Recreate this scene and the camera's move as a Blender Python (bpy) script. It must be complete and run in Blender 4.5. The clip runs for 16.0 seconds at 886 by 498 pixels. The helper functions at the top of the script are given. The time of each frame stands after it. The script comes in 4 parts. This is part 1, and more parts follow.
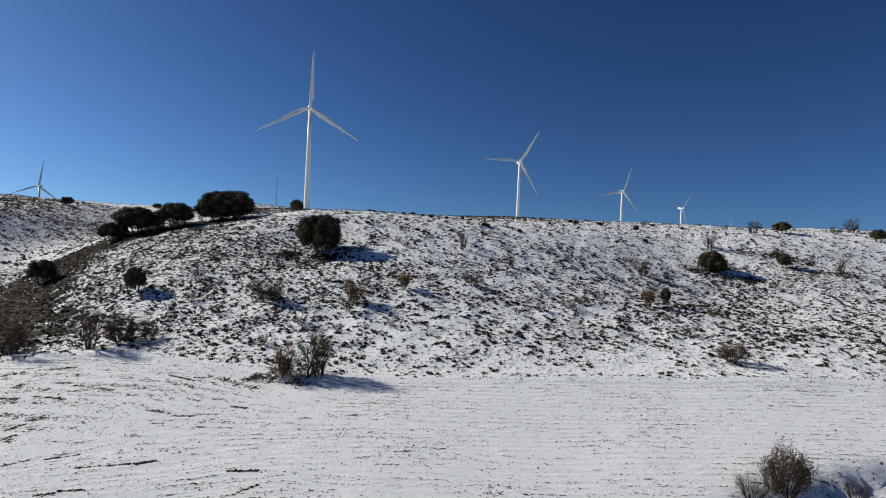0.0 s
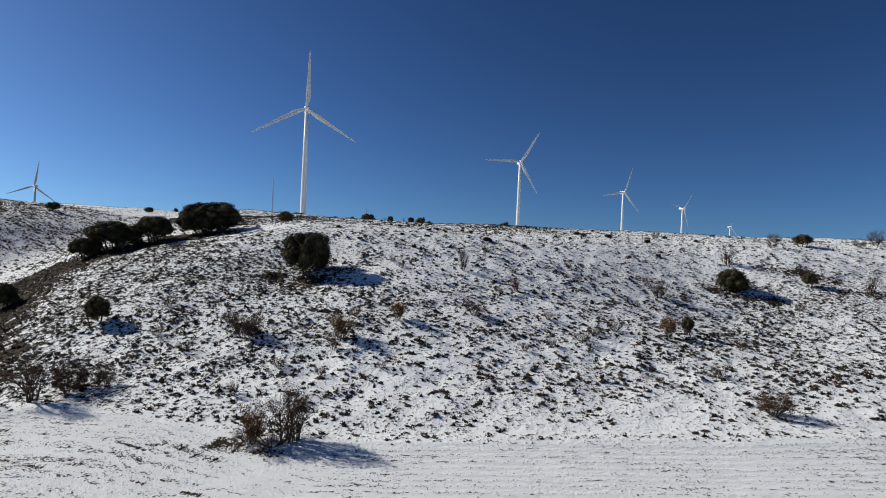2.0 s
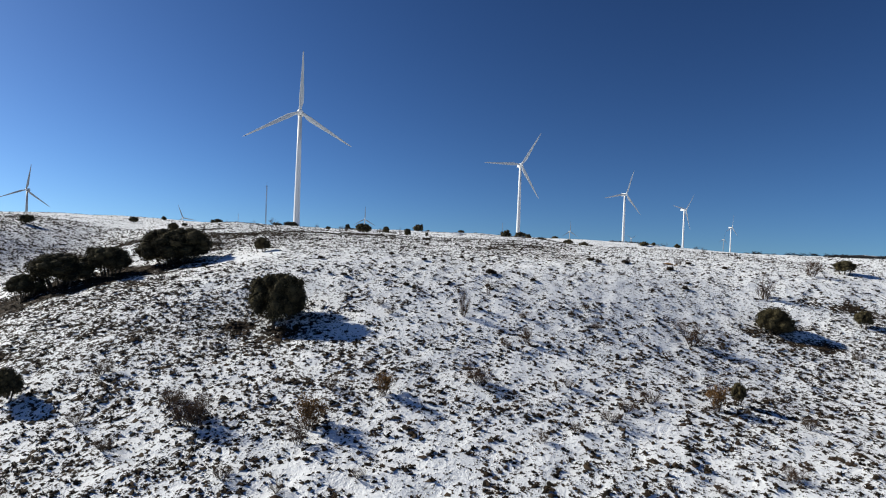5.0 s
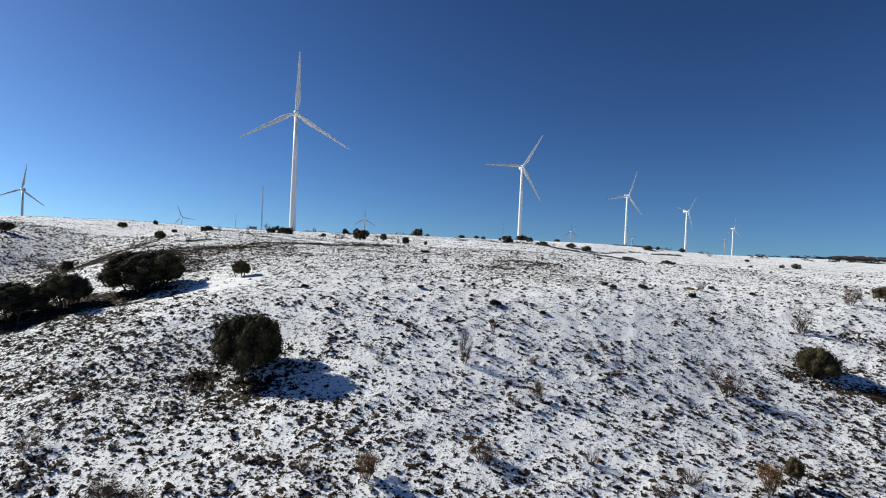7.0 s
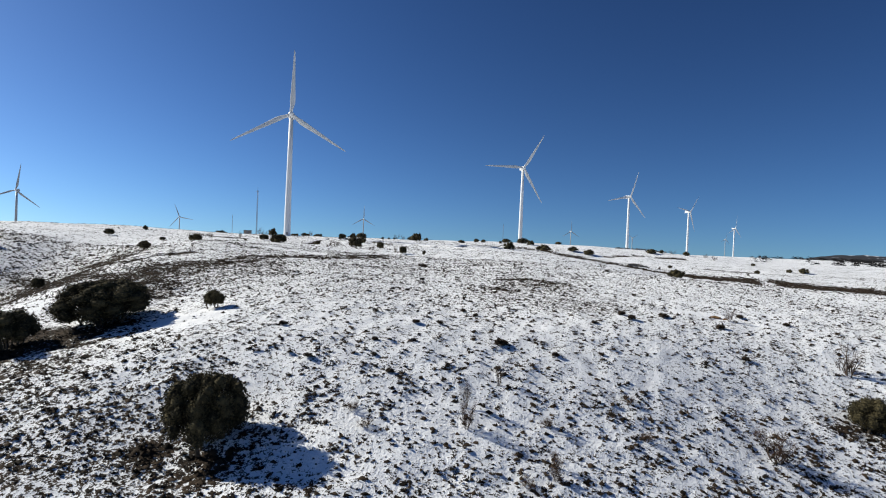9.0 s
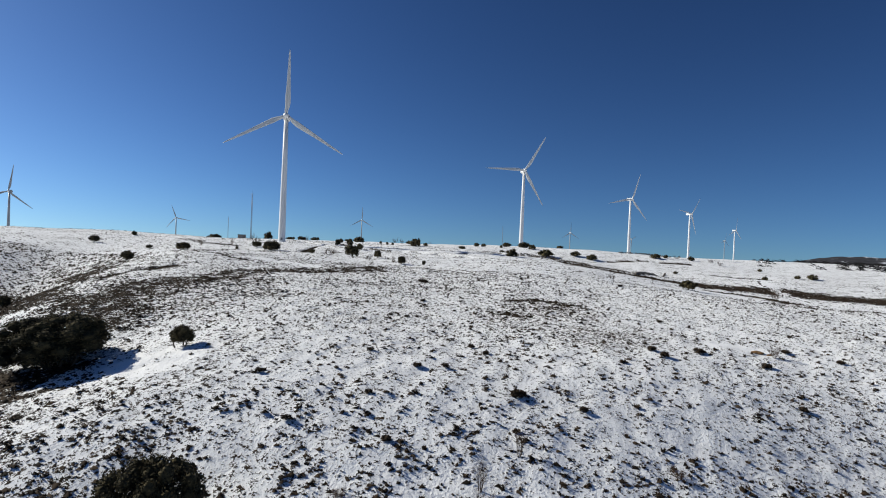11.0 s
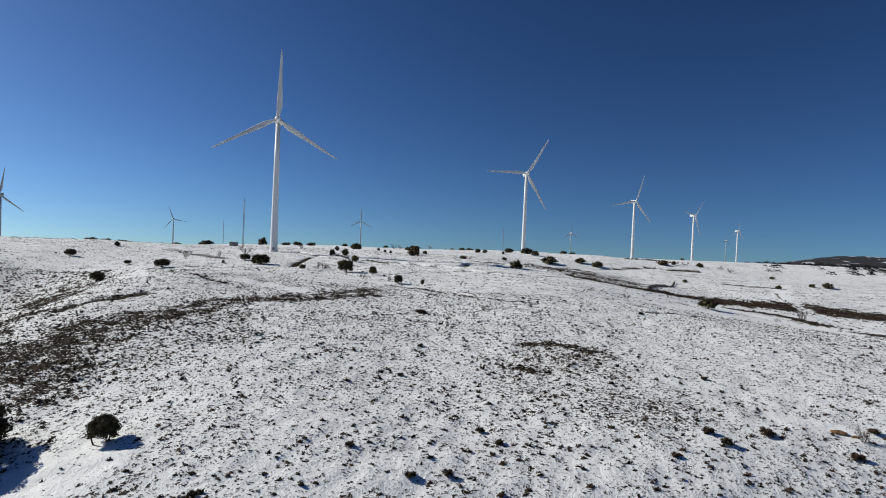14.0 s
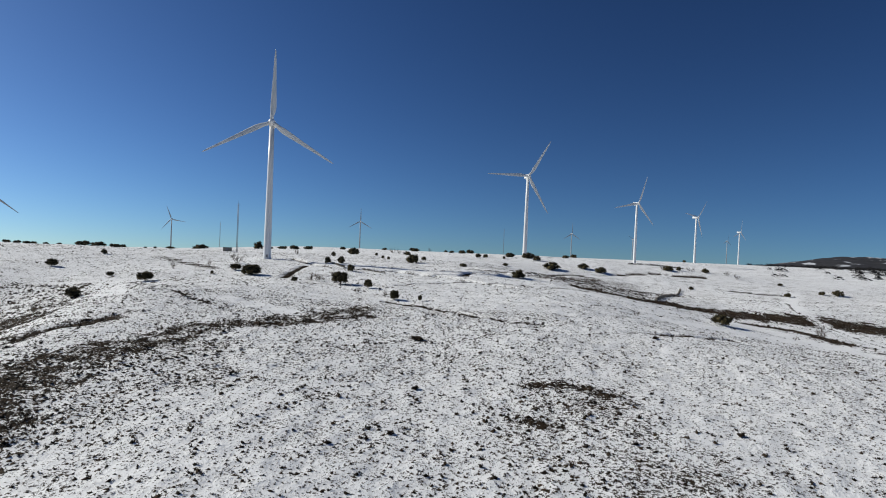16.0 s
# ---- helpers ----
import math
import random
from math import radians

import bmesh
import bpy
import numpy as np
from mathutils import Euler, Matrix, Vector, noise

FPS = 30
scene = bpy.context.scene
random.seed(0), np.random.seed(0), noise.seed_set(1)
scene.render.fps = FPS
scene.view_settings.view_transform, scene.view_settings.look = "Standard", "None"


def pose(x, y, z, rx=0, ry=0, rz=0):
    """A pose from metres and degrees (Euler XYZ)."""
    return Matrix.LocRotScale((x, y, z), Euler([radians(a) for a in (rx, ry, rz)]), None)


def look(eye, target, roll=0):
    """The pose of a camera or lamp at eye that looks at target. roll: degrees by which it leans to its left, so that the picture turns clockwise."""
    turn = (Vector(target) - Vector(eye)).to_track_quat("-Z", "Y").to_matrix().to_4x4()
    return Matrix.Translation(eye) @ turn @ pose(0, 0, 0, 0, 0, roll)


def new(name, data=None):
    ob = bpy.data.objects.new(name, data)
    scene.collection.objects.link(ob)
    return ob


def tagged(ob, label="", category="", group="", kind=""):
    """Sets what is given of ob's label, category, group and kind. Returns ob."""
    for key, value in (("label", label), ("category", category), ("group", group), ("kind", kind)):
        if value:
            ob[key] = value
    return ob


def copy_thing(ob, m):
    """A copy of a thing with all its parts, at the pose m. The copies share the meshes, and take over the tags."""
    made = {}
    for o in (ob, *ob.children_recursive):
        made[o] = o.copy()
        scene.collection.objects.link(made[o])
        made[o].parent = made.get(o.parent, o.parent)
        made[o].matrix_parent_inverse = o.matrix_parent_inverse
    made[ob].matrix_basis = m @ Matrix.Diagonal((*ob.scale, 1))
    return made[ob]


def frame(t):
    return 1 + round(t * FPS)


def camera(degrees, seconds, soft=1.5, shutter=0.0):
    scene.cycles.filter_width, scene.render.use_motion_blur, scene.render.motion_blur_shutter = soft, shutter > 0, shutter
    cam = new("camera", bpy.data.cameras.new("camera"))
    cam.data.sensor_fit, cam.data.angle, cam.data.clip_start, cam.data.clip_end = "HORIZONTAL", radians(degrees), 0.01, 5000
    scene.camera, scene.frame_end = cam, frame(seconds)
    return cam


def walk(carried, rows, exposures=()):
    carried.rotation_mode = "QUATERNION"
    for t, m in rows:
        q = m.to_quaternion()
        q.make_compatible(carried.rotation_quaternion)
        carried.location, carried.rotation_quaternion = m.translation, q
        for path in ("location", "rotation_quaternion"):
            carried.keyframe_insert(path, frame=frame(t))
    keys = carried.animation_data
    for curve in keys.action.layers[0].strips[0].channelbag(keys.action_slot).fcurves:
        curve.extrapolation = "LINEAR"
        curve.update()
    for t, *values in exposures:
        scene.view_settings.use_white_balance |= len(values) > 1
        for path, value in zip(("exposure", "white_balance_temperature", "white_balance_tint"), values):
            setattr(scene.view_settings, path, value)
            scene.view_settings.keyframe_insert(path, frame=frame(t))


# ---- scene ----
cam = camera(78.6, 16.0, soft=1.0)
PATH = [
    (0, (1.999, 4.477, -17.145), (1.904, 6.475, -17.151), 2.3),
    (0.5, (1.877, 6.27, -16.442), (1.783, 8.268, -16.449), 2.3),
    (1, (1.811, 8.106, -15.666), (1.718, 10.104, -15.673), 2.3),
    (1.5, (1.707, 10.0, -14.796), (1.614, 11.998, -14.804), 2.3),
    (2, (1.654, 11.984, -13.87), (1.561, 13.981, -13.88), 2.3),
    (2.5, (1.526, 14.037, -13.062), (1.434, 16.035, -13.072), 2.3),
    (3, (1.625, 16.058, -12.135), (1.531, 18.056, -12.146), 2.2),
    (3.5, (1.48, 18.256, -11.228), (1.388, 20.254, -11.239), 2.1),
    (4, (1.348, 20.412, -10.266), (1.259, 22.41, -10.276), 2.1),
    (4.2, (1.252, 21.302, -9.979), (1.164, 23.301, -9.986), 2.1),
    (6.3, (1.073, 31.013, -5.388), (0.979, 33.011, -5.407), 2.2),
    (6.5, (1.024, 32.073, -5.058), (0.931, 34.071, -5.075), 2.2),
    (7, (0.82, 34.5, -4.178), (0.729, 36.498, -4.193), 2.3),
    (7.5, (0.692, 36.935, -3.161), (0.601, 38.933, -3.176), 2.3),
    (8, (0.526, 39.373, -2.113), (0.436, 41.371, -2.129), 2.3),
    (8.5, (0.426, 41.858, -1.022), (0.336, 43.856, -1.041), 2.3),
    (9, (0.359, 44.4, -0.019), (0.27, 46.398, -0.039), 2.3),
    (9.2, (0.408, 45.481, 0.311), (0.316, 47.479, 0.293), 2.3),
    (11.3, (-1.338, 56.894, 4.016), (-1.421, 58.893, 3.997), 2.4),
    (11.5, (-1.396, 58.013, 4.439), (-1.48, 60.011, 4.419), 2.4),
    (12, (-1.579, 60.626, 5.45), (-1.662, 62.624, 5.43), 2.4),
    (12.5, (-1.669, 63.147, 6.476), (-1.753, 65.145, 6.455), 2.4),
    (13, (-1.858, 65.806, 7.522), (-1.941, 67.804, 7.501), 2.3),
    (13.5, (-2.066, 68.418, 8.582), (-2.149, 70.416, 8.56), 2.3),
    (14, (-2.202, 71.037, 9.532), (-2.285, 73.035, 9.51), 2.3),
    (14.5, (-2.064, 73.806, 10.473), (-2.148, 75.804, 10.451), 2.3),
    (15, (-2.254, 76.363, 11.514), (-2.337, 78.361, 11.493), 2.3),
    (15.5, (-2.231, 78.965, 12.694), (-2.315, 80.963, 12.672), 2.4),
    (16, (-2.473, 81.591, 14.049), (-2.556, 83.589, 14.024), 2.4),
]
walk(cam, [(t, look(eye, goal, roll)) for t, eye, goal, roll in PATH], [(0, 0.08), (2, 0.11), (4, 0.32), (9.2, 0.42), (11.3, 0.18), (16, 0.0)])

# ---- world, sun, exposure ----
SUN_ELEVATION, SUN_AZIMUTH = radians(30), radians(-75)
world = bpy.data.worlds.new("sky")
scene.world = world
world.use_nodes = True
wn = world.node_tree
sky = wn.nodes.new("ShaderNodeTexSky")
sky.sky_type = "NISHITA"
sky.sun_disc = False
sky.sun_elevation, sky.sun_rotation = SUN_ELEVATION, SUN_AZIMUTH
sky.altitude, sky.air_density, sky.dust_density, sky.ozone_density = 1500, 1.0, 1.5, 3.5
# seen from high ground the pale rim lies below the skyline: the sky is read a little higher up, deepened and tinted
lift = wn.nodes.new("ShaderNodeVectorMath")
lift.operation = "ADD"
lift.inputs[1].default_value = (0, 0, 0.07)
wn.links.new(wn.nodes.new("ShaderNodeTexCoord").outputs["Generated"], lift.inputs[0])
wn.links.new(lift.outputs["Vector"], sky.inputs["Vector"])
deep = wn.nodes.new("ShaderNodeGamma")
deep.inputs["Gamma"].default_value = 1.5
tint = wn.nodes.new("ShaderNodeMix")
tint.data_type, tint.blend_type = "RGBA", "MULTIPLY"
tint.inputs[0].default_value, tint.inputs[7].default_value = 1.0, (0.755, 0.91, 1.0, 1)
wn.links.new(sky.outputs["Color"], deep.inputs["Color"])
wn.links.new(deep.outputs["Color"], tint.inputs[6])
wn.links.new(tint.outputs[2], wn.nodes["Background"].inputs["Color"])
wn.nodes["Background"].inputs["Strength"].default_value = 0.0288

sun = new("sun", bpy.data.lights.new("sun", "SUN"))
sun.data.energy, sun.data.angle, sun.data.color = 4.35, radians(0.53), (0.997, 0.967, 0.86)
toward_sun = Vector((math.sin(SUN_AZIMUTH) * math.cos(SUN_ELEVATION), math.cos(SUN_AZIMUTH) * math.cos(SUN_ELEVATION), math.sin(SUN_ELEVATION)))
sun.matrix_world = look(toward_sun * 100, (0, 0, 0))


# ---- materials ----
def shader(name, rough=0.8, metal=0.0):
    mat = bpy.data.materials.new(name)
    mat.use_nodes = True
    bsdf = mat.node_tree.nodes["Principled BSDF"]
    bsdf.inputs["Roughness"].default_value, bsdf.inputs["Metallic"].default_value = rough, metal
    return mat, mat.node_tree.nodes, mat.node_tree.links, bsdf


def noise_node(nodes, links, coords, scale, detail=4.0, rough=0.55):
    n = nodes.new("ShaderNodeTexNoise")
    n.inputs["Scale"].default_value, n.inputs["Detail"].default_value, n.inputs["Roughness"].default_value = scale, detail, rough
    links.new(coords, n.inputs["Vector"])
    return n.outputs["Fac"]


def ramp(nodes, links, fac, stops):
    r = nodes.new("ShaderNodeValToRGB")
    while len(r.color_ramp.elements) < len(stops):
        r.color_ramp.elements.new(0.5)
    for e, (p, c) in zip(r.color_ramp.elements, stops):
        e.position, e.color = p, (*c, 1) if len(c) == 3 else c
    links.new(fac, r.inputs["Fac"])
    return r.outputs["Color"]


def maths(nodes, links, op, a, b, clamp=False):
    m = nodes.new("ShaderNodeMath")
    m.operation, m.use_clamp = op, clamp
    for i, v in enumerate((a, b)):
        if isinstance(v, (int, float)):
            m.inputs[i].default_value = v
        else:
            links.new(v, m.inputs[i])
    return m.outputs[0]


def mix(nodes, links, fac, a, b):
    m = nodes.new("ShaderNodeMix")
    m.data_type = "RGBA"
    for socket, v in ((m.inputs[0], fac), (m.inputs[6], a), (m.inputs[7], b)):
        if isinstance(v, tuple):
            socket.default_value = (*v, 1)
        elif isinstance(v, (int, float)):
            socket.default_value = v
        else:
            links.new(v, socket)
    return m.outputs[2]


def bump(nodes, links, bsdf, height, strength, distance):
    b = nodes.new("ShaderNodeBump")
    b.inputs["Strength"].default_value, b.inputs["Distance"].default_value = strength, distance
    links.new(height, b.inputs["Height"])
    links.new(b.outputs["Normal"], bsdf.inputs["Normal"])


def speckled(name, dark, light, scale, rough=0.85, bumpy=0.0, each=0.0):
    """A matt natural surface: two tones in a fine grain, a broad drift, and some change from piece to piece."""
    mat, nodes, links, bsdf = shader(name, rough)
    at = nodes.new("ShaderNodeTexCoord").outputs["Object"]
    bsdf.inputs["Specular IOR Level"].default_value = 0.12
    fine = noise_node(nodes, links, at, scale)
    broad = noise_node(nodes, links, at, scale * 0.13)
    fac = maths(nodes, links, "ADD", maths(nodes, links, "MULTIPLY", fine, 0.6), maths(nodes, links, "MULTIPLY", broad, 0.4))
    if each:
        rnd = nodes.new("ShaderNodeNewGeometry").outputs["Random Per Island"]
        fac = maths(nodes, links, "ADD", fac, maths(nodes, links, "MULTIPLY", maths(nodes, links, "SUBTRACT", rnd, 0.5), each))
    col = ramp(nodes, links, fac, ((0.3, dark), (0.7, light)))
    links.new(col, bsdf.inputs["Base Color"])
    if bumpy:
        bump(nodes, links, bsdf, fine, 0.6, bumpy)
    return mat


def snow_ground():
    """Thin snow over brown heath: the share of bare ground follows the attribute 'bare', broken up at two scales."""
    mat, nodes, links, bsdf = shader("snow_ground", 0.9)
    bsdf.inputs["Specular IOR Level"].default_value = 0.15
    at = nodes.new("ShaderNodeTexCoord").outputs["Object"]
    bare = nodes.new("ShaderNodeAttribute")
    bare.attribute_name = "bare"
    clods = noise_node(nodes, links, at, 1.9, 3, 0.6)
    rows = nodes.new("ShaderNodeAttribute")
    rows.attribute_name = "furrow"
    furrows = noise_node(nodes, links, rows.outputs["Vector"], 2.0, 6, 0.72)
    ridges = nodes.new("ShaderNodeTexWave")
    ridges.bands_direction = "Y"
    ridges.inputs["Scale"].default_value, ridges.inputs["Distortion"].default_value = 0.22, 5.0
    ridges.inputs["Detail"].default_value, ridges.inputs["Detail Scale"].default_value = 3.0, 0.6
    links.new(rows.outputs["Vector"], ridges.inputs["Vector"])
    tilled = nodes.new("ShaderNodeAttribute")
    tilled.attribute_name = "tilled"
    clods = mix(nodes, links, tilled.outputs["Fac"], clods, furrows)
    grain = noise_node(nodes, links, at, 6.0, 3, 0.65)
    drift = noise_node(nodes, links, at, 0.16, 3, 0.5)
    mixd = maths(nodes, links, "ADD", maths(nodes, links, "MULTIPLY", clods, 0.5),
                 maths(nodes, links, "ADD", maths(nodes, links, "MULTIPLY", grain, 0.38), maths(nodes, links, "MULTIPLY", drift, 0.12)))
    mixd = maths(nodes, links, "ADD", mixd, maths(nodes, links, "MULTIPLY", maths(nodes, links, "MULTIPLY", maths(nodes, links, "SUBTRACT", ridges.outputs["Fac"], 0.5), tilled.outputs["Fac"]), 0.045))
    # 0.5 is the mean of the mixture; the attribute moves the threshold
    over = maths(nodes, links, "SUBTRACT", mixd, maths(nodes, links, "SUBTRACT", 0.66, maths(nodes, links, "MULTIPLY", bare.outputs["Fac"], 0.34)))
    cover = maths(nodes, links, "MULTIPLY", over, 42.0, True)
    snow = ramp(nodes, links, grain, ((0.25, (0.82, 0.83, 0.85)), (0.7, (0.92, 0.92, 0.92))))
    hue = noise_node(nodes, links, at, 0.5, 2)
    soil = ramp(nodes, links, hue, ((0.3, (0.014, 0.009, 0.005)), (0.5, (0.032, 0.020, 0.011)), (0.72, (0.052, 0.034, 0.019))))
    links.new(mix(nodes, links, cover, snow, soil), bsdf.inputs["Base Color"])
    height = maths(nodes, links, "ADD", maths(nodes, links, "MULTIPLY", clods, 0.7), maths(nodes, links, "MULTIPLY", grain, 0.35))
    combed = maths(nodes, links, "MULTIPLY", maths(nodes, links, "MULTIPLY", ridges.outputs["Fac"], tilled.outputs["Fac"]), 0.16)
    crumbs = maths(nodes, links, "MULTIPLY", maths(nodes, links, "MULTIPLY", noise_node(nodes, links, at, 3.2, 6, 0.72), tilled.outputs["Fac"]), 0.6)
    height = maths(nodes, links, "ADD", height, maths(nodes, links, "ADD", combed, crumbs))
    bump(nodes, links, bsdf, height, 0.7, 0.36)
    return mat


def painted_steel(name, colour, rough):
    mat, nodes, links, bsdf = shader(name, rough)
    at = nodes.new("ShaderNodeTexCoord").outputs["Object"]
    streaks = nodes.new("ShaderNodeMapping")
    streaks.inputs["Scale"].default_value = (1.2, 1.2, 0.05)
    links.new(at, streaks.inputs["Vector"])
    grime = noise_node(nodes, links, streaks.outputs["Vector"], 1.5, 4)
    low = tuple(c * 0.88 for c in colour)
    links.new(ramp(nodes, links, grime, ((0.35, low), (0.65, colour))), bsdf.inputs["Base Color"])
    return mat


SNOW = snow_ground()
HEATH = speckled("heath", (0.012, 0.009, 0.006), (0.058, 0.040, 0.026), 3.0, 0.9, 0, 0.8)
LEAF = speckled("oak_leaf", (0.032, 0.028, 0.016), (0.092, 0.076, 0.039), 2.5, 0.9, 0, 0.6)
BARK = speckled("bark", (0.035, 0.028, 0.021), (0.11, 0.088, 0.066), 9.0, 0.9, 0.02)
TWIG = speckled("twig", (0.045, 0.033, 0.026), (0.13, 0.095, 0.072), 4.0, 0.9, 0, 0.5)
RUSSET = speckled("dry_leaf", (0.048, 0.029, 0.019), (0.13, 0.078, 0.050), 4.0, 0.9, 0, 0.6)
ORANGE = speckled("orange_leaf", (0.12, 0.062, 0.024), (0.26, 0.15, 0.06), 4.0, 0.85, 0, 0.6)
SOIL = speckled("bare_soil", (0.014, 0.009, 0.006), (0.048, 0.031, 0.018), 3.0, 0.9, 0, 0.6)
FAR_WOOD = speckled("far_wood", (0.012, 0.013, 0.014), (0.034, 0.032, 0.030), 0.8, 0.95, 0, 0.6)
OCHRE = speckled("ochre_earth", (0.10, 0.055, 0.025), (0.26, 0.155, 0.075), 4.0, 0.95, 0.04)
STONE = speckled("field_stone", (0.10, 0.09, 0.075), (0.28, 0.25, 0.21), 2.0, 0.9, 0.05, 0.5)
WHITE = painted_steel("turbine_white", (0.80, 0.80, 0.79), 0.4)
GREY = painted_steel("distant_grey", (0.34, 0.36, 0.37), 0.5)
BLADE = painted_steel("blade_white", (0.72, 0.72, 0.70), 0.45)
STEEL = painted_steel("galvanised_steel", (0.22, 0.22, 0.23), 0.5)
DARK = painted_steel("dark_paint", (0.05, 0.05, 0.05), 0.5)


# ---- small builders ----
def part(name, bm, material, parent=None, label=""):
    me = bpy.data.meshes.new(name)
    bm.to_mesh(me)
    bm.free()
    me.materials.append(material)
    ob = new(name, me)
    ob.parent = parent
    return tagged(ob, label) if label else ob


def sheet(name, verts, faces, material, parent=None):
    """One mesh object from numpy arrays; the faces are all triangles or all quads."""
    me = bpy.data.meshes.new(name)
    faces = np.asarray(faces, np.int32)
    k = faces.shape[1]
    me.vertices.add(len(verts))
    me.vertices.foreach_set("co", np.asarray(verts, np.float32).ravel())
    me.loops.add(faces.size)
    me.loops.foreach_set("vertex_index", faces.ravel())
    me.polygons.add(len(faces))
    me.polygons.foreach_set("loop_start", np.arange(0, faces.size, k, dtype=np.int32))
    me.update(calc_edges=True)
    me.materials.append(material)
    ob = new(name, me)
    ob.parent = parent
    return ob


def lathe(bm, rings, sides=24, cap=True):
    """Rings of (centre, radius x, radius y) joined along z into one skin."""
    loops = []
    for c, rx, ry in rings:
        loops.append([bm.verts.new((c[0] + rx * math.cos(a), c[1] + ry * math.sin(a), c[2])) for a in (2 * math.pi * i / sides for i in range(sides))])
    for lo, hi in zip(loops, loops[1:]):
        for i in range(sides):
            bm.faces.new((lo[i], lo[(i + 1) % sides], hi[(i + 1) % sides], hi[i])).smooth = True
    if cap:
        bm.faces.new(loops[0][::-1])
        bm.faces.new(loops[-1])


def tube(bm, a, b, ra, rb, sides=5):
    a, b = Vector(a), Vector(b)
    q = (b - a).to_track_quat("Z", "Y")
    ends = []
    for p, r in ((a, ra), (b, rb)):
        ends.append([bm.verts.new(p + q @ Vector((r * math.cos(t), r * math.sin(t), 0))) for t in (2 * math.pi * i / sides for i in range(sides))])
    for i in range(sides):
        bm.faces.new((ends[0][i], ends[0][(i + 1) % sides], ends[1][(i + 1) % sides], ends[1][i])).smooth = True
    bm.faces.new(ends[1])
    bm.faces.new(ends[0][::-1])


def box(bm, lo, hi, soft=0.0):
    m = bmesh.ops.create_cube(bm, size=1)["verts"]
    for v in m:
        v.co = [lo[i] + (v.co[i] + 0.5) * (hi[i] - lo[i]) for i in range(3)]
    if soft:
        edges = list({e for v in m for e in v.link_edges})
        bmesh.ops.bevel(bm, geom=edges, offset=soft, segments=2, affect="EDGES")


# ---- the land ----
def step(a, b, x):
    t = np.clip((x - a) / (b - a), 0, 1)
    return t * t * (3 - 2 * t)


def bell(x, c, w):
    return np.exp(-((x - c) / w) ** 2)


PROFILE_Y = (-4500, 0, 44, 57, 70, 83, 95, 106, 118, 135, 172, 220, 290, 380, 600, 900, 1500, 2500, 4900)
PROFILE_Z = (-50, -31, -30, -29.0, -25.2, -20.6, -16.6, -13.4, -11.5, -9.8, -7.2, -5.6, -4.0, 0.9, 1.8, -1.5, -12, -45, -130)


def land(x, y):
    """Height of the bare ground, without its small humps."""
    x, y = np.asarray(x, float), np.asarray(y, float)
    # towards the east the foot of the slope swings back and its top is steeper
    v = y - 22 * step(-20, 55, x) * step(55, 100, y) * (1 - step(108, 145, y))
    z = sum(np.interp(v + d, PROFILE_Y, PROFILE_Z) for d in (-6, -3, 0, 3, 6)) / 5
    # hollow with the brook on the east of the plateau
    z = z - 9.5 * step(20, 130, x) * step(150, 260, y) * (1 - step(430, 545, y)) * (1 - 0.5 * step(220, 500, x))
    z = z - 6.0 * step(-20, 60, x) * step(330, 455, y) * (1 - step(470, 565, y)) + 2.5 * bell(x, 60, 110) * bell(y, 620, 90)
    z = z - 4.0 * step(110, 230, x) * step(500, 600, y) * (1 - step(700, 1000, y))
    z = z - 5.0 * step(150, 300, x) * step(475, 545, y) * (1 - step(640, 900, y))
    # the ravine west of the ridge and the hillside beyond it
    xr = -76 - 0.38 * (y - 70)
    z = z - 10.5 * bell(x, xr, 22) * step(40, 75, y) * (1 - step(190, 290, y))
    z = z - 1.4 * bell(x, -23, 11) * bell(y, 92, 9)
    z = z - 1.5 * step(-30, -50, x) * bell(y, 112, 22)
    z = z + 3.0 * bell(x, -85, 40) * bell(y, 240, 45) + 1.2 * bell(x, -20, 30) * bell(y, 112, 18)
    z = z + 4.5 * step(-120, -240, x) * step(180, 270, y) * (1 - step(310, 450, y))
    # westwards the plateau falls away behind its brow
    z = z - 0.034 * np.clip(y - 430, 0, 1000) * step(-0.25, -0.6, x / np.maximum(y, 1))
    return z


# the northern edge of the ploughed field
EDGE_X = (-60, -42, -30, -21.5, -15, -4, 10, 27, 41, 80)
EDGE_Y = (54.6, 55.1, 56.5, 54.3, 52.5, 52.9, 54.8, 56.7, 58.1, 61)


def wave(x, y, size, seed):
    """Smooth random humps between -1 and 1, about size metres across."""
    rng = np.random.default_rng(seed)
    out = np.zeros_like(x)
    for k in range(7):
        a, p = rng.uniform(0, math.tau), rng.uniform(0, math.tau)
        f = math.tau / (size * rng.uniform(0.7, 1.6))
        out += np.sin(f * (x * math.cos(a) + y * math.sin(a)) + p + 1.3 * np.sin(0.45 * f * (x * math.sin(a) - y * math.cos(a)) + p))
    return out / 4.2


def beyond(x, y):
    """Metres past the edge of the ploughed field, up the slope."""
    return y - np.interp(x, EDGE_X, EDGE_Y) + 0.35 * wave(x, y, 7, 5)


def near_bank(x, y):
    """1 below the lip of the bank that ends the field near the start."""
    lip = np.interp(x, (12, 17.3, 20, 23.4, 27.4, 34, 60), (27, 35.2, 37.8, 38.8, 41.2, 42.5, 44)) + 0.35 * wave(x, y, 3, 72)
    return step(0, 2.4, lip - y) * step(13, 17, x)


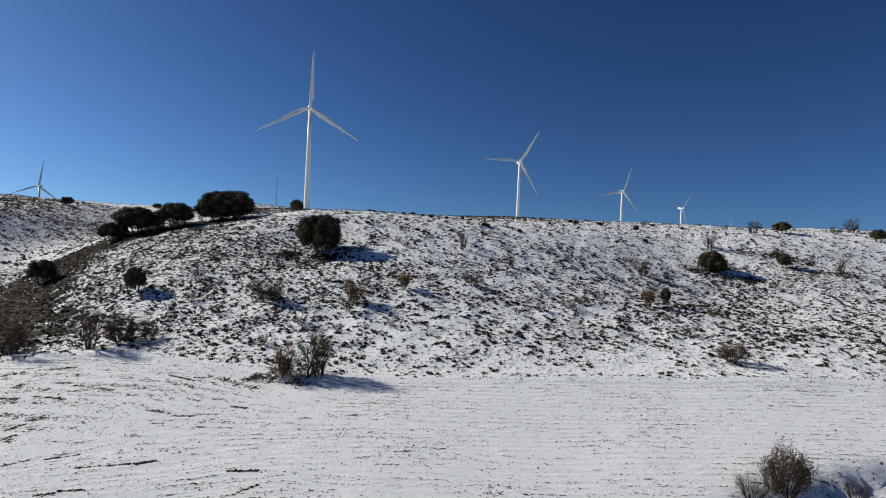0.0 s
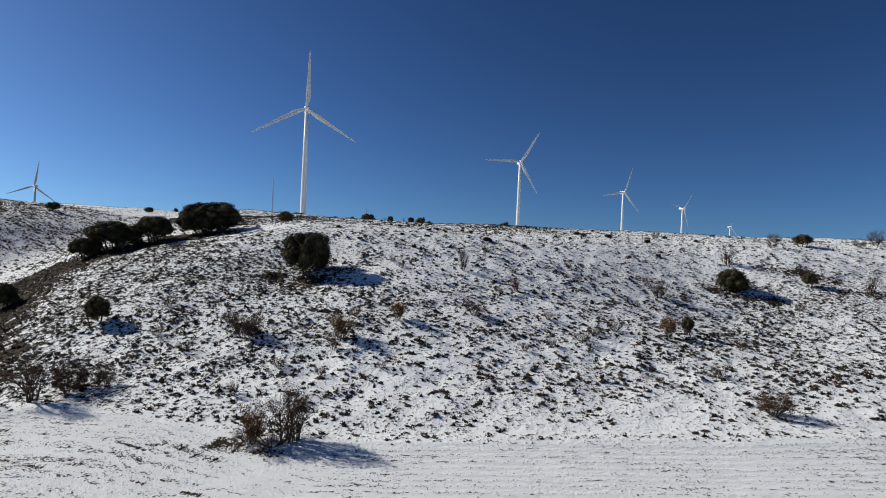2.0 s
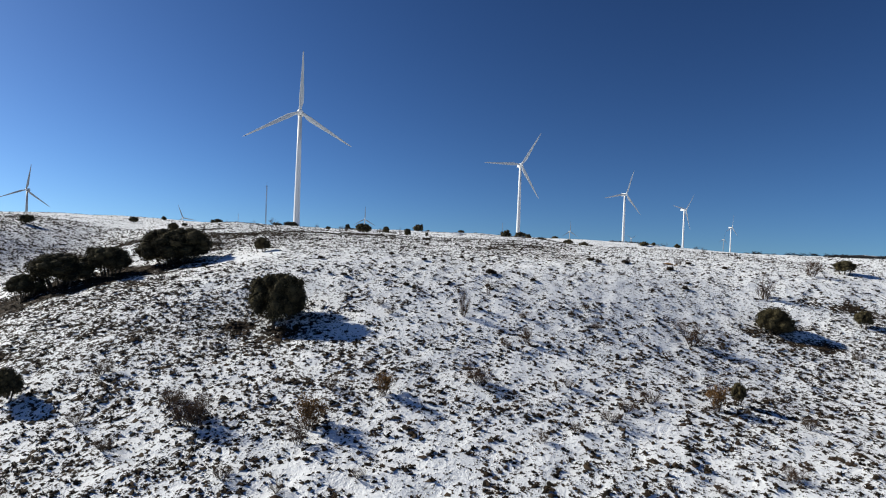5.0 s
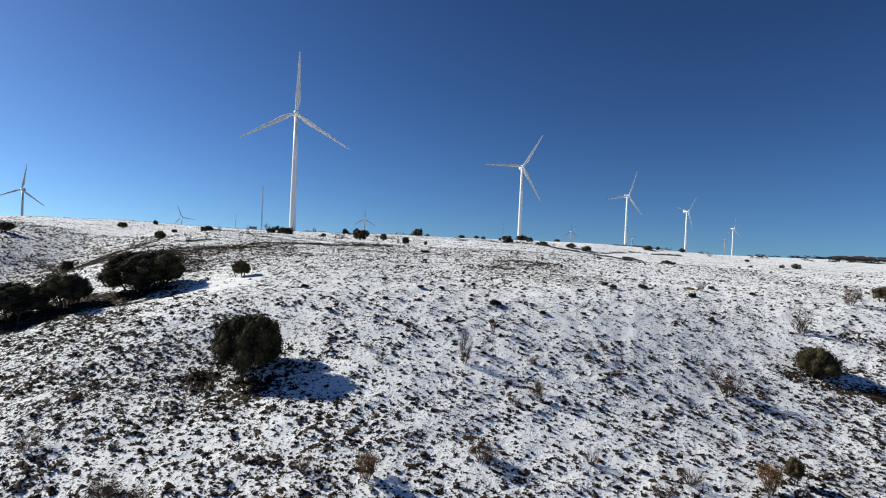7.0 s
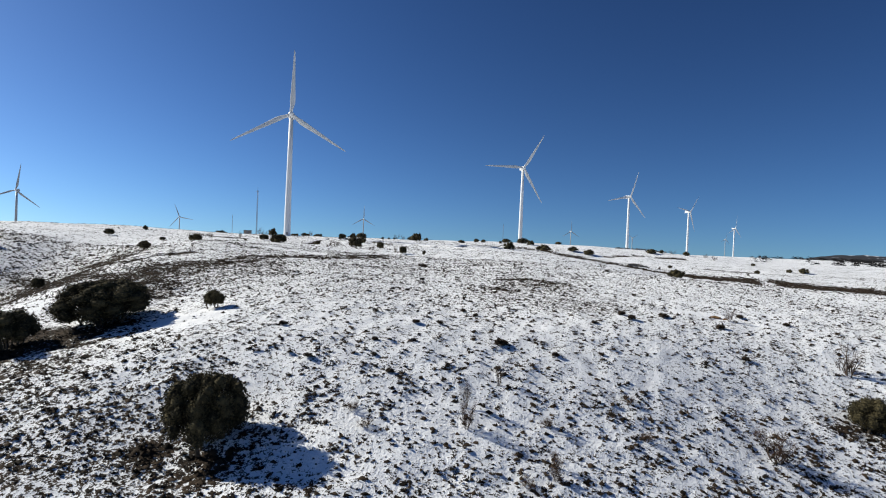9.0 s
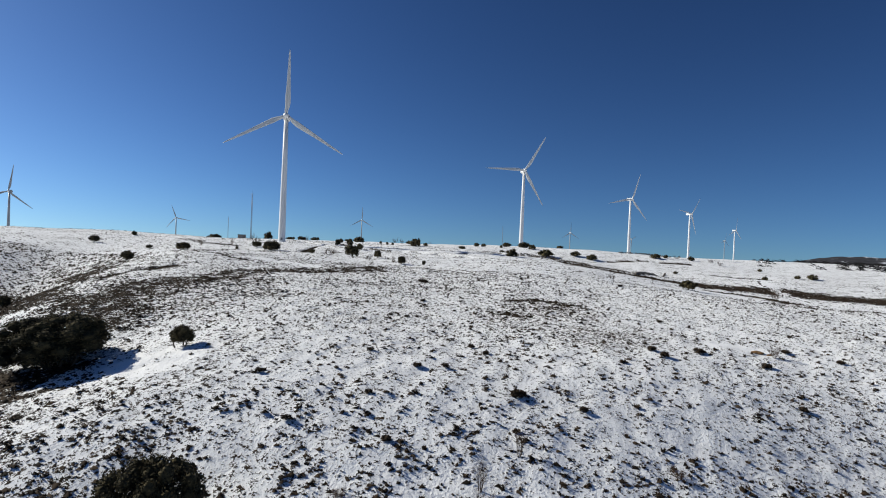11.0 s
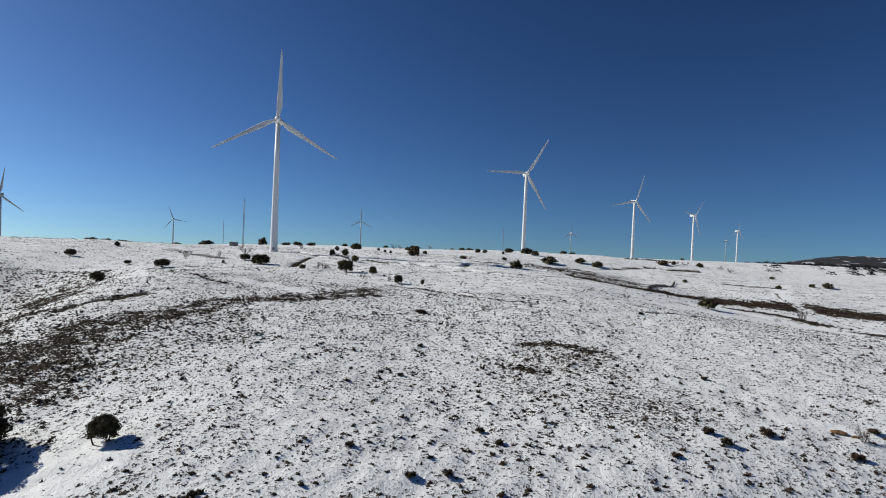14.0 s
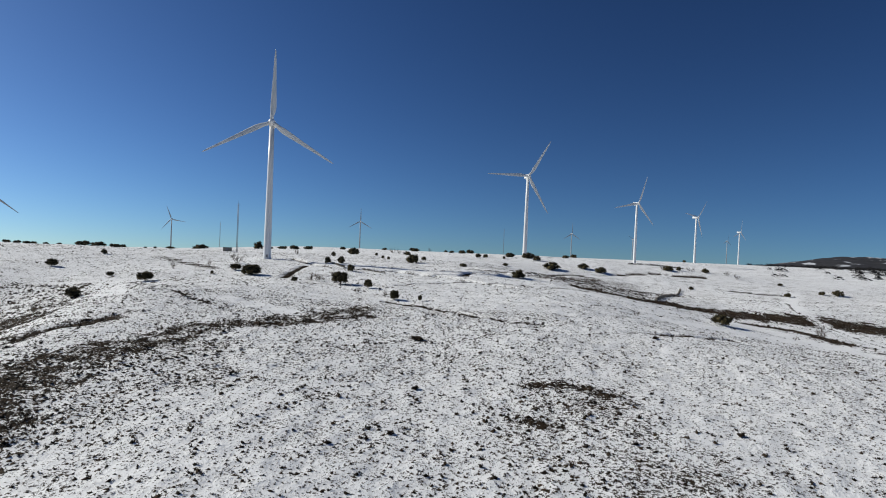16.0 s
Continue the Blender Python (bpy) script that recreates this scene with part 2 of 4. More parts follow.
def along(x, y, x0, y0, x1, y1, w, rag=0.0):
    """1 on the stretch between two places, fading to 0 at about w metres from it; rag wears its edge."""
    dx, dy = x1 - x0, y1 - y0
    t = np.clip(((x - x0) * dx + (y - y0) * dy) / (dx * dx + dy * dy), 0, 1)
    d = np.hypot(x - x0 - t * dx, y - y0 - t * dy) / w
    return 1 - step(0.45, 1.1, d + rag)


# heath that lies bare of snow: from, to, half width
RAVINE = ((-50, 60, -68, 84, 10), (-64, 80, -73, 104, 11), (-72, 100, -58, 112, 6), (-60, 105, -47, 115, 5.0), (-57, 106, -43, 112, 3.0), (-67, 94, -54, 106, 4.6))
BANDS = ((-72, 149, -57, 140, 7), (-60, 143, -53.5, 134, 5), (-64, 148, -67, 168, 9), (-67, 168, -57, 190, 8), (-57, 190, -29, 228, 5), (-128, 196, -112, 190, 6), (-112, 190, -82, 150, 9), (-122, 216, -106, 206, 5), (-92, 182, -79, 196, 3.5))
BROOK = ((80, 318, 113, 314, 9), (113, 314, 140, 311, 15), (140, 311, 175, 293, 18), (175, 293, 260, 250, 18), (105, 292, 119, 284, 4), (119, 284, 121, 262, 4), (121, 262, 125, 240, 5), (125, 240, 150, 205, 7), (50, 328, 72, 314, 6), (72, 312, 90, 324, 6))
MOTTLED = ((42, 358, 76, 340, 16), (62, 340, 122, 432, 17), (45, 452, 92, 472, 8))
SPOTS = ((8.5, 165.5, 13, 167.5, 2.2), (13, 167, 20, 163, 2.6), (18.5, 162.5, 17.5, 158.5, 2.0), (-16.5, 51.7, -11.6, 50.7, 0.9), (5, 153, 10, 149, 1.6), (-28, 88.8, -22, 89.5, 2.4), (-46, 199, -27, 217, 3.5), (-27, 89.5, -20.5, 88.6, 2.6), (45, 107.5, 52.5, 105, 2.6), (49, 111, 55, 109.5, 2.0), (58, 118, 68, 113, 2.2), (66, 109, 73, 106.5, 2.0))
# dark ledges, ditches and hedge banks on the plateau: half width, share of bare ground, depth of the cut, places
CUTS = (
    # first row: a blue shadow line on the snow, set in as bare ground
    (1.9, 1.0, 1.5, ((-104, 394), (-83, 362), (-69, 353), (-54, 350), (-37, 349), (-25, 341), (-13, 332), (4, 314), (16, 305))),
    (1.5, 1.0, 0.6, ((-76, 299), (-80, 320), (-83, 353))),
    (0.7, 0.8, 0.4, ((-29, 288), (-21, 301), (-8, 310), (4, 314), (24, 316), (36, 315), (51, 316))),
    (1.3, 0.85, 0.5, ((-26, 246), (-12, 239), (-5, 233), (2, 227), (9, 222), (18, 220))),
    (1.8, 1.0, 1.0, ((-3, 337), (1, 354), (9, 360), (18, 362))),
    (1.8, 0.8, 0.5, ((-34, 402), (-14, 414))),
    (1.5, 0.85, 0.5, ((-4, 372), (8, 368), (24, 366))),
    (2.2, 0.9, 0.6, ((60, 476), (78, 489), (92, 486))),
    (1.3, 0.9, 0.5, ((39, 218), (52, 222), (60, 224), (70, 229))),
    (2.2, 0.95, 0.8, ((117, 505), (147, 513), (186, 507))),
    (2.0, 0.8, 0.5, ((183, 468), (199, 462), (222, 455))),
    (4.0, 0.42, 0.2, ((-160, 357), (-144, 345), (-113, 316))),
    (1.0, 0.5, 0.25, ((-84, 230), (-73, 221), (-67, 217))),
    (2.0, 0.7, 0.3, ((-87, 180), (-87, 188), (-82, 192), (-79, 197))),
)


def cut_lines():
    for w, much, deep, places in CUTS:
        for a, b in zip(places, places[1:]):
            yield (*a, *b), w, much, deep




def patches(x, y):
    """Heath wholly bare of snow, and the shadow line drawn as one of the cuts."""
    out = np.zeros_like(x)
    rag = 0.30 * wave(x, y, 8, 31) + 0.25 * wave(x, y, 2.2, 32)
    worn = np.clip(0.85 + 0.40 * wave(x, y, 6, 33), 0.3, 1.05)
    for rows, much in ((RAVINE, np.maximum(0.95 * worn, 0.72)), (BANDS, 0.66 * worn), (BROOK, np.maximum(worn, 0.7)), (MOTTLED, 0.5 * worn), (SPOTS, 0.72 * worn)):
        for r in rows:
            out = np.maximum(out, much * along(x, y, *r, rag))
    for line, w, much, deep in cut_lines():
        out = np.maximum(out, much * along(x, y, *line, 1.3 * w, 0.5 * rag))
    return out


DRIFTS = ((-121, 259, -98, 224, 6), (-66, 226, -44, 214, 4), (-43, 113, -34, 117, 5), (62, 262, 160, 246, 7), (225, 466, 173, 381, 5), (173, 381, 150, 335, 4), (150, 335, 143, 310, 3.5), (143, 310, 134, 262, 3.5), (40, 310, 96, 280, 5), (96, 290, 108, 270, 5), (108, 270, 112, 235, 6), (36.5, 137.5, 42, 134.8, 2.0))


def drifts(x, y):
    """Where the snow lies smooth and deep."""
    out = np.zeros_like(x)
    rag = 0.25 * wave(x, y, 7, 35)
    for r in DRIFTS:
        out = np.maximum(out, along(x, y, *r, rag))
    return out


def bareness(x, y):
    """How much brown heath shows through the snow: 0 none, 1 all."""
    slope = step(0, 2.2, beyond(x, y))
    b = 0.30 - 0.05 * slope * (1 - 0.55 * step(112, 135, y))
    b = b + slope * (0.07 * (1 - step(108, 150, y)) + 0.035 * step(125, 160, y)) + 0.07 * slope * wave(x, y, 22, 8) * (1 - step(110, 200, y))
    b = b + slope * (0.06 * step(12, -30, x) + 0.08 * step(-26, -52, x)) * (1 - step(100, 125, y)) + 0.12 * along(x, y, 26, 432, 100, 462, 25) + 0.10 * along(x, y, 12, 150, 20, 140, 14)
    b = b + 0.07 * along(x, y, 52, 100, 80, 108, 14) - 0.05 * along(x, y, -20, 104, 30, 106, 9)
    b = b + 0.10 * along(x, y, -38, 91, -21, 88, 7) + (1 - slope) * (0.05 * step(-12, -34, x) + 0.05 * wave(x * 0.35, y * 1.6, 5, 43))
    b = b + (0.04 * wave(x, y, 45, 12) + 0.07 * wave(x, y, 9, 14) + 0.03 * step(225, 260, y)) * step(130, 230, y)
    b = b + 0.012 * step(116, 134, y) * (1 - step(225, 260, y))
    return np.maximum(b, patches(x, y)) * (1 - 0.6 * drifts(x, y))


def ground_height(x, y):
    near = np.exp(-((np.maximum(np.abs(x) - 70, 0)) / 60) ** 2) * (1 - step(180, 420, y))
    rough = step(0.5, 6, beyond(x, y))
    z = land(x, y)
    z = z + near * rough * (0.07 * wave(x, y, 1.7, 9) + 0.12 * wave(x, y, 2.7, 1) + 0.14 * wave(x, y, 6.0, 2)) + 0.35 * wave(x, y, 38, 3) * rough + 0.5 * wave(x, y, 85, 13) * step(180, 260, y)
    z = z + 0.16 * wave(x, y, 13, 15) * step(170, 230, y) * (1 - step(430, 520, y)) - 1.3 * near_bank(x, y)
    for line, w, much, deep in cut_lines():
        z = z - deep * along(x, y, *line, 1.6 * w)
    # the lip between field and slope, and the furrows
    z = z + 0.22 * bell(beyond(x, y), 0.4, 0.9)
    return z + (1 - rough) * (0.05 * wave(x * 0.35, y * 1.5, 1.9, 7) + 0.03 * wave(x, y, 3.0, 4) + 0.10 * wave(x, y, 20.0, 6))


def graded(stops, lo, hi, grow):
    """Grid lines: spaced as given by stops (place, spacing), then ever wider out to lo and hi."""
    line = [stops[0][0]]
    while line[-1] < stops[-1][0]:
        line.append(line[-1] + float(np.interp(line[-1], [p for p, d in stops], [d for p, d in stops])))
    d = stops[-1][1]
    while line[-1] < hi:
        d *= grow
        line.append(line[-1] + d)
    d, down = stops[0][1], [stops[0][0]]
    while down[-1] > lo:
        d *= grow
        down.append(down[-1] - d)
    return np.array(down[:0:-1] + line)


gx = graded(((-130, 1.8), (-66, 0.85), (76, 0.85), (160, 1.8)), -4500, 4500, 1.07)
gy = graded(((18, 0.6), (50, 0.6), (58, 0.7), (130, 0.75), (190, 1.0), (360, 1.5), (480, 3.0)), -800, 4800, 1.06)
GX, GY = np.meshgrid(gx, gy)
verts = np.stack([GX.ravel(), GY.ravel(), ground_height(GX, GY).ravel()], 1)
nx, ny = len(gx), len(gy)
ii = (np.arange(ny - 1)[:, None] * nx + np.arange(nx - 1)[None]).ravel()
ground = sheet("ground", verts, np.stack([ii, ii + 1, ii + nx + 1, ii + nx], 1), SNOW)
ground.data.polygons.foreach_set("use_smooth", np.ones(len(ii), bool))
bare_layer = ground.data.attributes.new("bare", "FLOAT", "POINT")
bare_layer.data.foreach_set("value", bareness(GX, GY).ravel().astype(np.float32))
# the plough went round the western end of the field: its rows fan out there
bend = np.interp(GY, (30, 34, 40, 46, 52), (0.42, 0.40, 0.14, -0.14, -0.36))
turned = np.maximum(GX + 8, -15)
across = GY - np.where(turned < 0, bend * turned, 0.11 * turned)
row_layer = ground.data.attributes.new("furrow", "FLOAT_VECTOR", "POINT")
row_layer.data.foreach_set("vector", np.stack([0.45 * GX, 1.7 * across, 0 * GX], 2).ravel().astype(np.float32))
till_layer = ground.data.attributes.new("tilled", "FLOAT", "POINT")
till_layer.data.foreach_set("value", (1 - step(-0.8, 0.8, beyond(GX, GY))).ravel().astype(np.float32))
tagged(ground, "hillside and plateau of brown heath under thin snow", "ground", kind="structure")


def stand(x, y):
    return float(ground_height(np.array([float(x)]), np.array([float(y)]))[0])


# ---- wind turbines ----
def blade_mesh(radius):
    """One blade along +z from the hub's centre, root round, then a broad twisted wing that tapers to the tip."""
    bm = bmesh.new()
    loops, n = [], 14
    for s, chord, thick, twist in ((0.03, 1.9, 1.9, 0), (0.07, 1.9, 1.8, 0), (0.13, 2.6, 1.4, 14), (0.20, 3.3, 0.95, 11), (0.32, 2.9, 0.65, 8), (0.5, 2.2, 0.42, 4), (0.7, 1.6, 0.28, 2), (0.88, 1.05, 0.17, 0), (0.97, 0.6, 0.1, 0), (1.0, 0.12, 0.05, 0)):
        t, ring = radians(twist + 6), []
        for i in range(n):
            a = math.tau * i / n
            px = chord * (0.5 * math.cos(a) + (0.18 if s > 0.1 else 0))
            py = 0.5 * thick * math.sin(a) * (1 if s < 0.1 else 0.55 + 0.45 * math.cos(a / 2) ** 2)
            ring.append(bm.verts.new((px * math.cos(t) - py * math.sin(t), px * math.sin(t) + py * math.cos(t), s * radius)))
        loops.append(ring)
    for lo, hi in zip(loops, loops[1:]):
        for i in range(n):
            bm.faces.new((lo[i], lo[(i + 1) % n], hi[(i + 1) % n], hi[i])).smooth = True
    bm.faces.new(loops[0][::-1])
    bm.faces.new(loops[-1])
    return bm


def wind_turbine(x, y, z, yaw, phase, label, hub=77.0, radius=39.8, paint=None):
    """A three-bladed turbine whose tower stands at x, y, z. yaw: degrees from -y towards +x to which the rotor looks."""
    top = tagged(new("wind_turbine"), label, "wind turbine", "wind turbines on the ridge")
    top.matrix_basis = pose(x, y, z, 0, 0, yaw)
    bm = bmesh.new()
    lathe(bm, [((0, 0, -2), 2.3, 2.3), ((0, 0, 0.0), 2.3, 2.3)] + [((0, 0, hub * f), 2.1 - 0.85 * f, 2.1 - 0.85 * f) for f in (0.02, 0.33, 0.66, 0.972)], 32)
    tower = part("tower", bm, paint or WHITE, top)
    for f in (0.33, 0.66):
        bm = bmesh.new()
        r = 2.1 - 0.85 * f + 0.03
        lathe(bm, [((0, 0, hub * f - 0.12), r, r), ((0, 0, hub * f + 0.12), r, r)], 32)
        part("flange", bm, WHITE, tower)
    bm = bmesh.new()
    box(bm, (-0.6, -2.16, 0.2), (0.6, -1.98, 2.4), 0.03)
    part("door", bm, STEEL, tower, "grey steel door")
    bm = bmesh.new()
    box(bm, (-1.75, -2.6, hub - 1.9), (1.75, 7.4, hub + 1.9), 0.7)
    nacelle = part("nacelle", bm, paint or WHITE, top)
    bm = bmesh.new()
    box(bm, (-1.1, 5.4, hub + 1.85), (1.1, 6.6, hub + 2.6), 0.1)
    part("vent_hood", bm, WHITE, nacelle)
    bm = bmesh.new()
    tube(bm, (0.6, 6.8, hub + 1.8), (0.6, 6.8, hub + 3.6), 0.05, 0.03)
    part("wind_vane", bm, DARK, nacelle)
    bm = bmesh.new()
    lathe(bm, [((0, 0, 0), 1.75, 1.75), ((0, 0, 1.4), 1.75, 1.75), ((0, 0, 2.5), 1.35, 1.35), ((0, 0, 3.1), 0.7, 0.7), ((0, 0, 3.3), 0.1, 0.1)], 20)
    bm.transform(pose(0, -2.6, hub, 90, 0, 0))
    part("hub", bm, WHITE, top)
    for k in range(3):
        b = part("blade", blade_mesh(radius), paint or BLADE, top)
        b.matrix_basis = pose(0, -3.9, hub, 0, 0, 0) @ pose(0, 0, 0, 0, phase + 120 * k, 0)
    return top


WHITE_TURBINE = "tall white three-bladed wind turbine with a tubular tower"
for tx, ty, tz, yaw, phase in ((-112.4, 378, 76.0, 16, 1), (53.7, 598, 79.6, 10, 30), (233.7, 848, 79.0, 20, 18), (413.5, 1083, 78.0, 34, 38), (776, 1660, 77.5, 35, 8)):
    wind_turbine(tx, ty, stand(tx, ty), yaw, phase, WHITE_TURBINE, tz - stand(tx, ty))
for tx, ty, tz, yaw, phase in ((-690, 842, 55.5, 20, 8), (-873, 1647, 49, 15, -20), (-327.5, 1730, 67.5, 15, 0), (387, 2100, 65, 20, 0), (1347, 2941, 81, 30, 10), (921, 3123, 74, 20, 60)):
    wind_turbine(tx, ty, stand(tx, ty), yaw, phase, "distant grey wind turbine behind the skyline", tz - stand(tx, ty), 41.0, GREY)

# ---- heath tufts ----
def tufts(name, xs, ys, sizes, heights, material, rng, fine):
    """Many low tufts in one mesh: a small crumpled mound each, torn up by stiff sprigs that stick out on all sides."""
    n, k, s = len(xs), 4, 8 if fine else 2
    zs = ground_height(xs, ys) - np.minimum(0.05, 0.3 * heights)
    ang = np.arange(k) * math.tau / k + rng.uniform(0, math.tau, (n, 1)) + rng.uniform(-0.5, 0.5, (n, k))
    rad = sizes[:, None] * rng.uniform(0.22, 0.62 if fine else 0.64, (n, k)) * (1 + 0.22 * np.cos(2 * ang))
    low = zs[:, None]
    mound = np.stack([xs[:, None] + rad * np.cos(ang), ys[:, None] + rad * np.sin(ang), np.repeat(low, k, 1)], 2)
    top = np.stack([xs + sizes * rng.uniform(-0.15, 0.15, n), ys + sizes * rng.uniform(-0.15, 0.15, n), zs + heights * 0.75], 1)[:, None]
    sa = rng.uniform(0, math.tau, (n, s))
    base_r = sizes[:, None] * rng.uniform(0.0, 0.38, (n, s))
    mid = np.stack([xs[:, None] + 1.2 * base_r * np.cos(sa), ys[:, None] + base_r * np.sin(sa), low + heights[:, None] * rng.uniform(0.05, 0.5, (n, s))], 2)
    d = rng.normal(0, 1, (n, s, 2, 3)) * np.array([1, 1, 0.55])
    d = d / np.linalg.norm(d, axis=3)[..., None] * (sizes[:, None, None, None] * rng.uniform(0.12, 0.30, (n, s, 2, 1)))
    tip = mid + np.stack([0.16 * sizes[:, None] * np.cos(sa), 0.16 * sizes[:, None] * np.sin(sa), heights[:, None] * rng.uniform(0.2, 0.7, (n, s))], 2)
    sprigs = np.stack([mid + d[:, :, 0], mid + d[:, :, 1], tip], 2).reshape(n, 3 * s, 3)
    verts = np.concatenate([mound, top, sprigs], 1)
    one = [(i, (i + 1) % k, k) for i in range(k)] + [(k + 1 + 3 * j, k + 2 + 3 * j, k + 3 + 3 * j) for j in range(s)]
    faces = (np.arange(n)[:, None, None] * (k + 1 + 3 * s) + np.array(one)[None]).reshape(-1, 3)
    return sheet(name, verts.reshape(-1, 3), faces, material)


def scatter(count, x0, x1, y0, y1, keep, rng):
    xs, ys = rng.uniform(x0, x1, count), rng.uniform(y0, y1, count)
    hold = rng.uniform(0, 1, count) < keep(xs, ys)
    return xs[hold], ys[hold]


rng = np.random.default_rng(11)


def heath_share(x, y):
    """Density of tufts over the slope, its brow and the plateau."""
    clump = 0.42 + 0.42 * wave(x, y, 4.5, 21) + 0.30 * wave(x, y, 17, 22)
    foot = step(0, 1, (beyond(x, y) + 1.2 * wave(x, y, 8, 24)) / (4 + 12 * step(-25, 20, x)))
    share = np.clip(clump, 0.06, 1) * (0.32 * step(-0.3, 1.0, beyond(x, y)) + 0.68 * foot) * (1 + 0.4 * step(128, 140, y)) * (1 - 0.5 * step(101, 114, y)) * (1 + 0.45 * step(12, 40, x) * (1 - step(112, 130, y))) * (1 + 0.6 * step(15, -30, x) * (1 - step(96, 110, y)))
    share = share * (1 - 0.6 * step(10, 34, x) * step(136, 152, y) * (1 - step(232, 250, y)))
    return np.clip(share + 0.8 * patches(x, y) * step(1, 3, beyond(x, y)), 0, 1) * (1 - 0.85 * drifts(x, y))


def sow(name, label, count, x0, x1, y0, y1, share, small, large, flat, fine=False, material=HEATH):
    xs, ys = scatter(count, x0, x1, y0, y1, share, rng)
    size = small + (large - small) * rng.uniform(0, 1, len(xs)) ** 3.0
    tagged(tufts(name, xs, ys, size, size * rng.uniform(0.6 * flat, 1.2 * flat, len(xs)), material, rng, fine), label, "heath" if material is HEATH else "soil", kind="stuff")


def sparse(x, y):
    return 0.75 * (1 - 0.85 * drifts(x, y))


def hillside(x, y):
    return np.clip(1.3 * heath_share(x, y) + 0.3, 0, 1) * (1 - step(-140, -90, x) * step(128, 132, y))


def far_share(x, y):
    return np.clip(0.75 * heath_share(x, y) * (1 - 0.5 * step(240, 420, y)) + 0.15 + 0.2 * wave(x, y, 12, 23) + 0.5 * patches(x, y), 0, 1) * (1 - 0.9 * drifts(x, y))


def bank(x, y):
    return near_bank(x, y) * (1 - step(52, 62, x)) * np.clip(0.6 + 0.5 * wave(x, y, 3.5, 71), 0.1, 1)


# where the heath stands thickest: from, to, half width, share
BROW_THICKETS = ((-72, 163, -49, 175, 9, 0.8), (-64, 151, -43, 162, 9, 0.75), (-56, 138, -48, 148, 8, 0.8), (-70, 152, -54, 134, 9, 1.0), (-60, 172, -47, 181, 5, 1.0), (10, 164, 20, 161, 4.5, 0.8), (6, 153, 17, 157, 7, 0.45), (6, 140, 12, 148, 8, 0.3), (-116, 181, -84, 152, 9, 1.0), (-98, 170, -80, 142, 7, 0.7))
SLOPE_THICKETS = ((-42, 80, -18, 88, 9, 0.18), (-46, 70, -14, 75, 8, 0.65), (-36, 94, -26, 92, 6, 0.3), (-48, 86, -30, 97, 8, 0.3), (-62, 80, -46, 92, 10, 0.6), (-54, 94, -44, 106, 6, 0.45), (-34, 78, -20, 82, 6, 0.4), (-20, 66, 4, 72, 8, 0.3), (-8, 84, 22, 94, 9, 0.3), (0, 78, 18, 82, 7, 0.45))
EAST_THICKETS = ((-10, 68, 16, 71, 6, 0.25), (5, 64, 45, 72, 8, 0.35), (25, 84, 50, 93, 9, 0.5), (22, 78, 45, 84, 10, 0.4), (40, 95, 65, 100, 10, 0.5), (5, 98, 25, 104, 6, 0.15), (20, 100, 38, 102, 7, 0.25), (50, 105, 78, 104, 8, 0.45), (56, 121, 80, 110, 6, 0.6), (48, 106, 54, 104, 3, 0.8))


def thick_share(x, y):
    out = np.zeros_like(x)
    rag = 0.35 * wave(x, y, 5, 61) + 0.25 * wave(x, y, 1.8, 62)
    for r in BROW_THICKETS + SLOPE_THICKETS + EAST_THICKETS:
        out = np.maximum(out, r[5] * along(x, y, *r[:5], rag))
    for r in RAVINE + SPOTS:
        out = np.maximum(out, along(x, y, *r, 0.6 * rag))
    return out


def brook_share(x, y):
    out = np.zeros_like(x)
    rag = 0.35 * wave(x, y, 9, 63) + 0.25 * wave(x, y, 3, 64)
    for r in BROOK:
        out = np.maximum(out, along(x, y, *r, rag))
    for r in MOTTLED:
        out = np.maximum(out, np.clip(0.45 + 0.5 * wave(x, y, 6, 65), 0, 0.9) * along(x, y, *r, rag))
    return out * (1 - 0.8 * drifts(x, y))


def line_tufts(name, label, lines, dense, small, large, flat, material):
    """Tufts or clods strewn along stretches: from, to, half width; dense is their number for each metre."""
    px, py = [], []
    for x0, y0, x1, y1, w in lines:
        n = int(dense * math.hypot(x1 - x0, y1 - y0)) + 2
        t = rng.uniform(0, 1, n)
        t = np.clip(t + 0.06 * np.sin(t * 19 + x0), 0, 1)
        nx_, ny_ = y0 - y1, x1 - x0
        off = rng.normal(0, 0.5 * w, n) / math.hypot(nx_, ny_)
        px.append(x0 + t * (x1 - x0) + nx_ * off)
        py.append(y0 + t * (y1 - y0) + ny_ * off)
    xs, ys = np.concatenate(px), np.concatenate(py)
    size = small + (large - small) * rng.uniform(0, 1, len(xs)) ** 2
    tagged(tufts(name, xs, ys, size, size * rng.uniform(0.6 * flat, 1.2 * flat, len(xs)), material, rng, False), label, "heath" if material is HEATH else "soil", kind="stuff")


sow("heath_tufts", "dark brown heath tufts standing out of the snow", 100000, -90, 110, 51.5, 130, heath_share, 0.23, 0.88, 0.42, True)
sow("plateau_tufts", "sparse brown tufts on the snowy plateau", 44000, -140, 150, 130, 235, heath_share, 0.28, 0.9, 0.55, True)
sow("band_tufts", "dense dark heath in bands between the snow", 60000, -135, -24, 138, 232, lambda x, y: np.clip(1.4 * patches(x, y), 0, 1), 0.25, 0.85, 0.45)
sow("thicket_tufts", "thick dark heath on the slope and along the ravine", 110000, -130, 50, 60, 220, thick_share, 0.28, 0.95, 0.42)
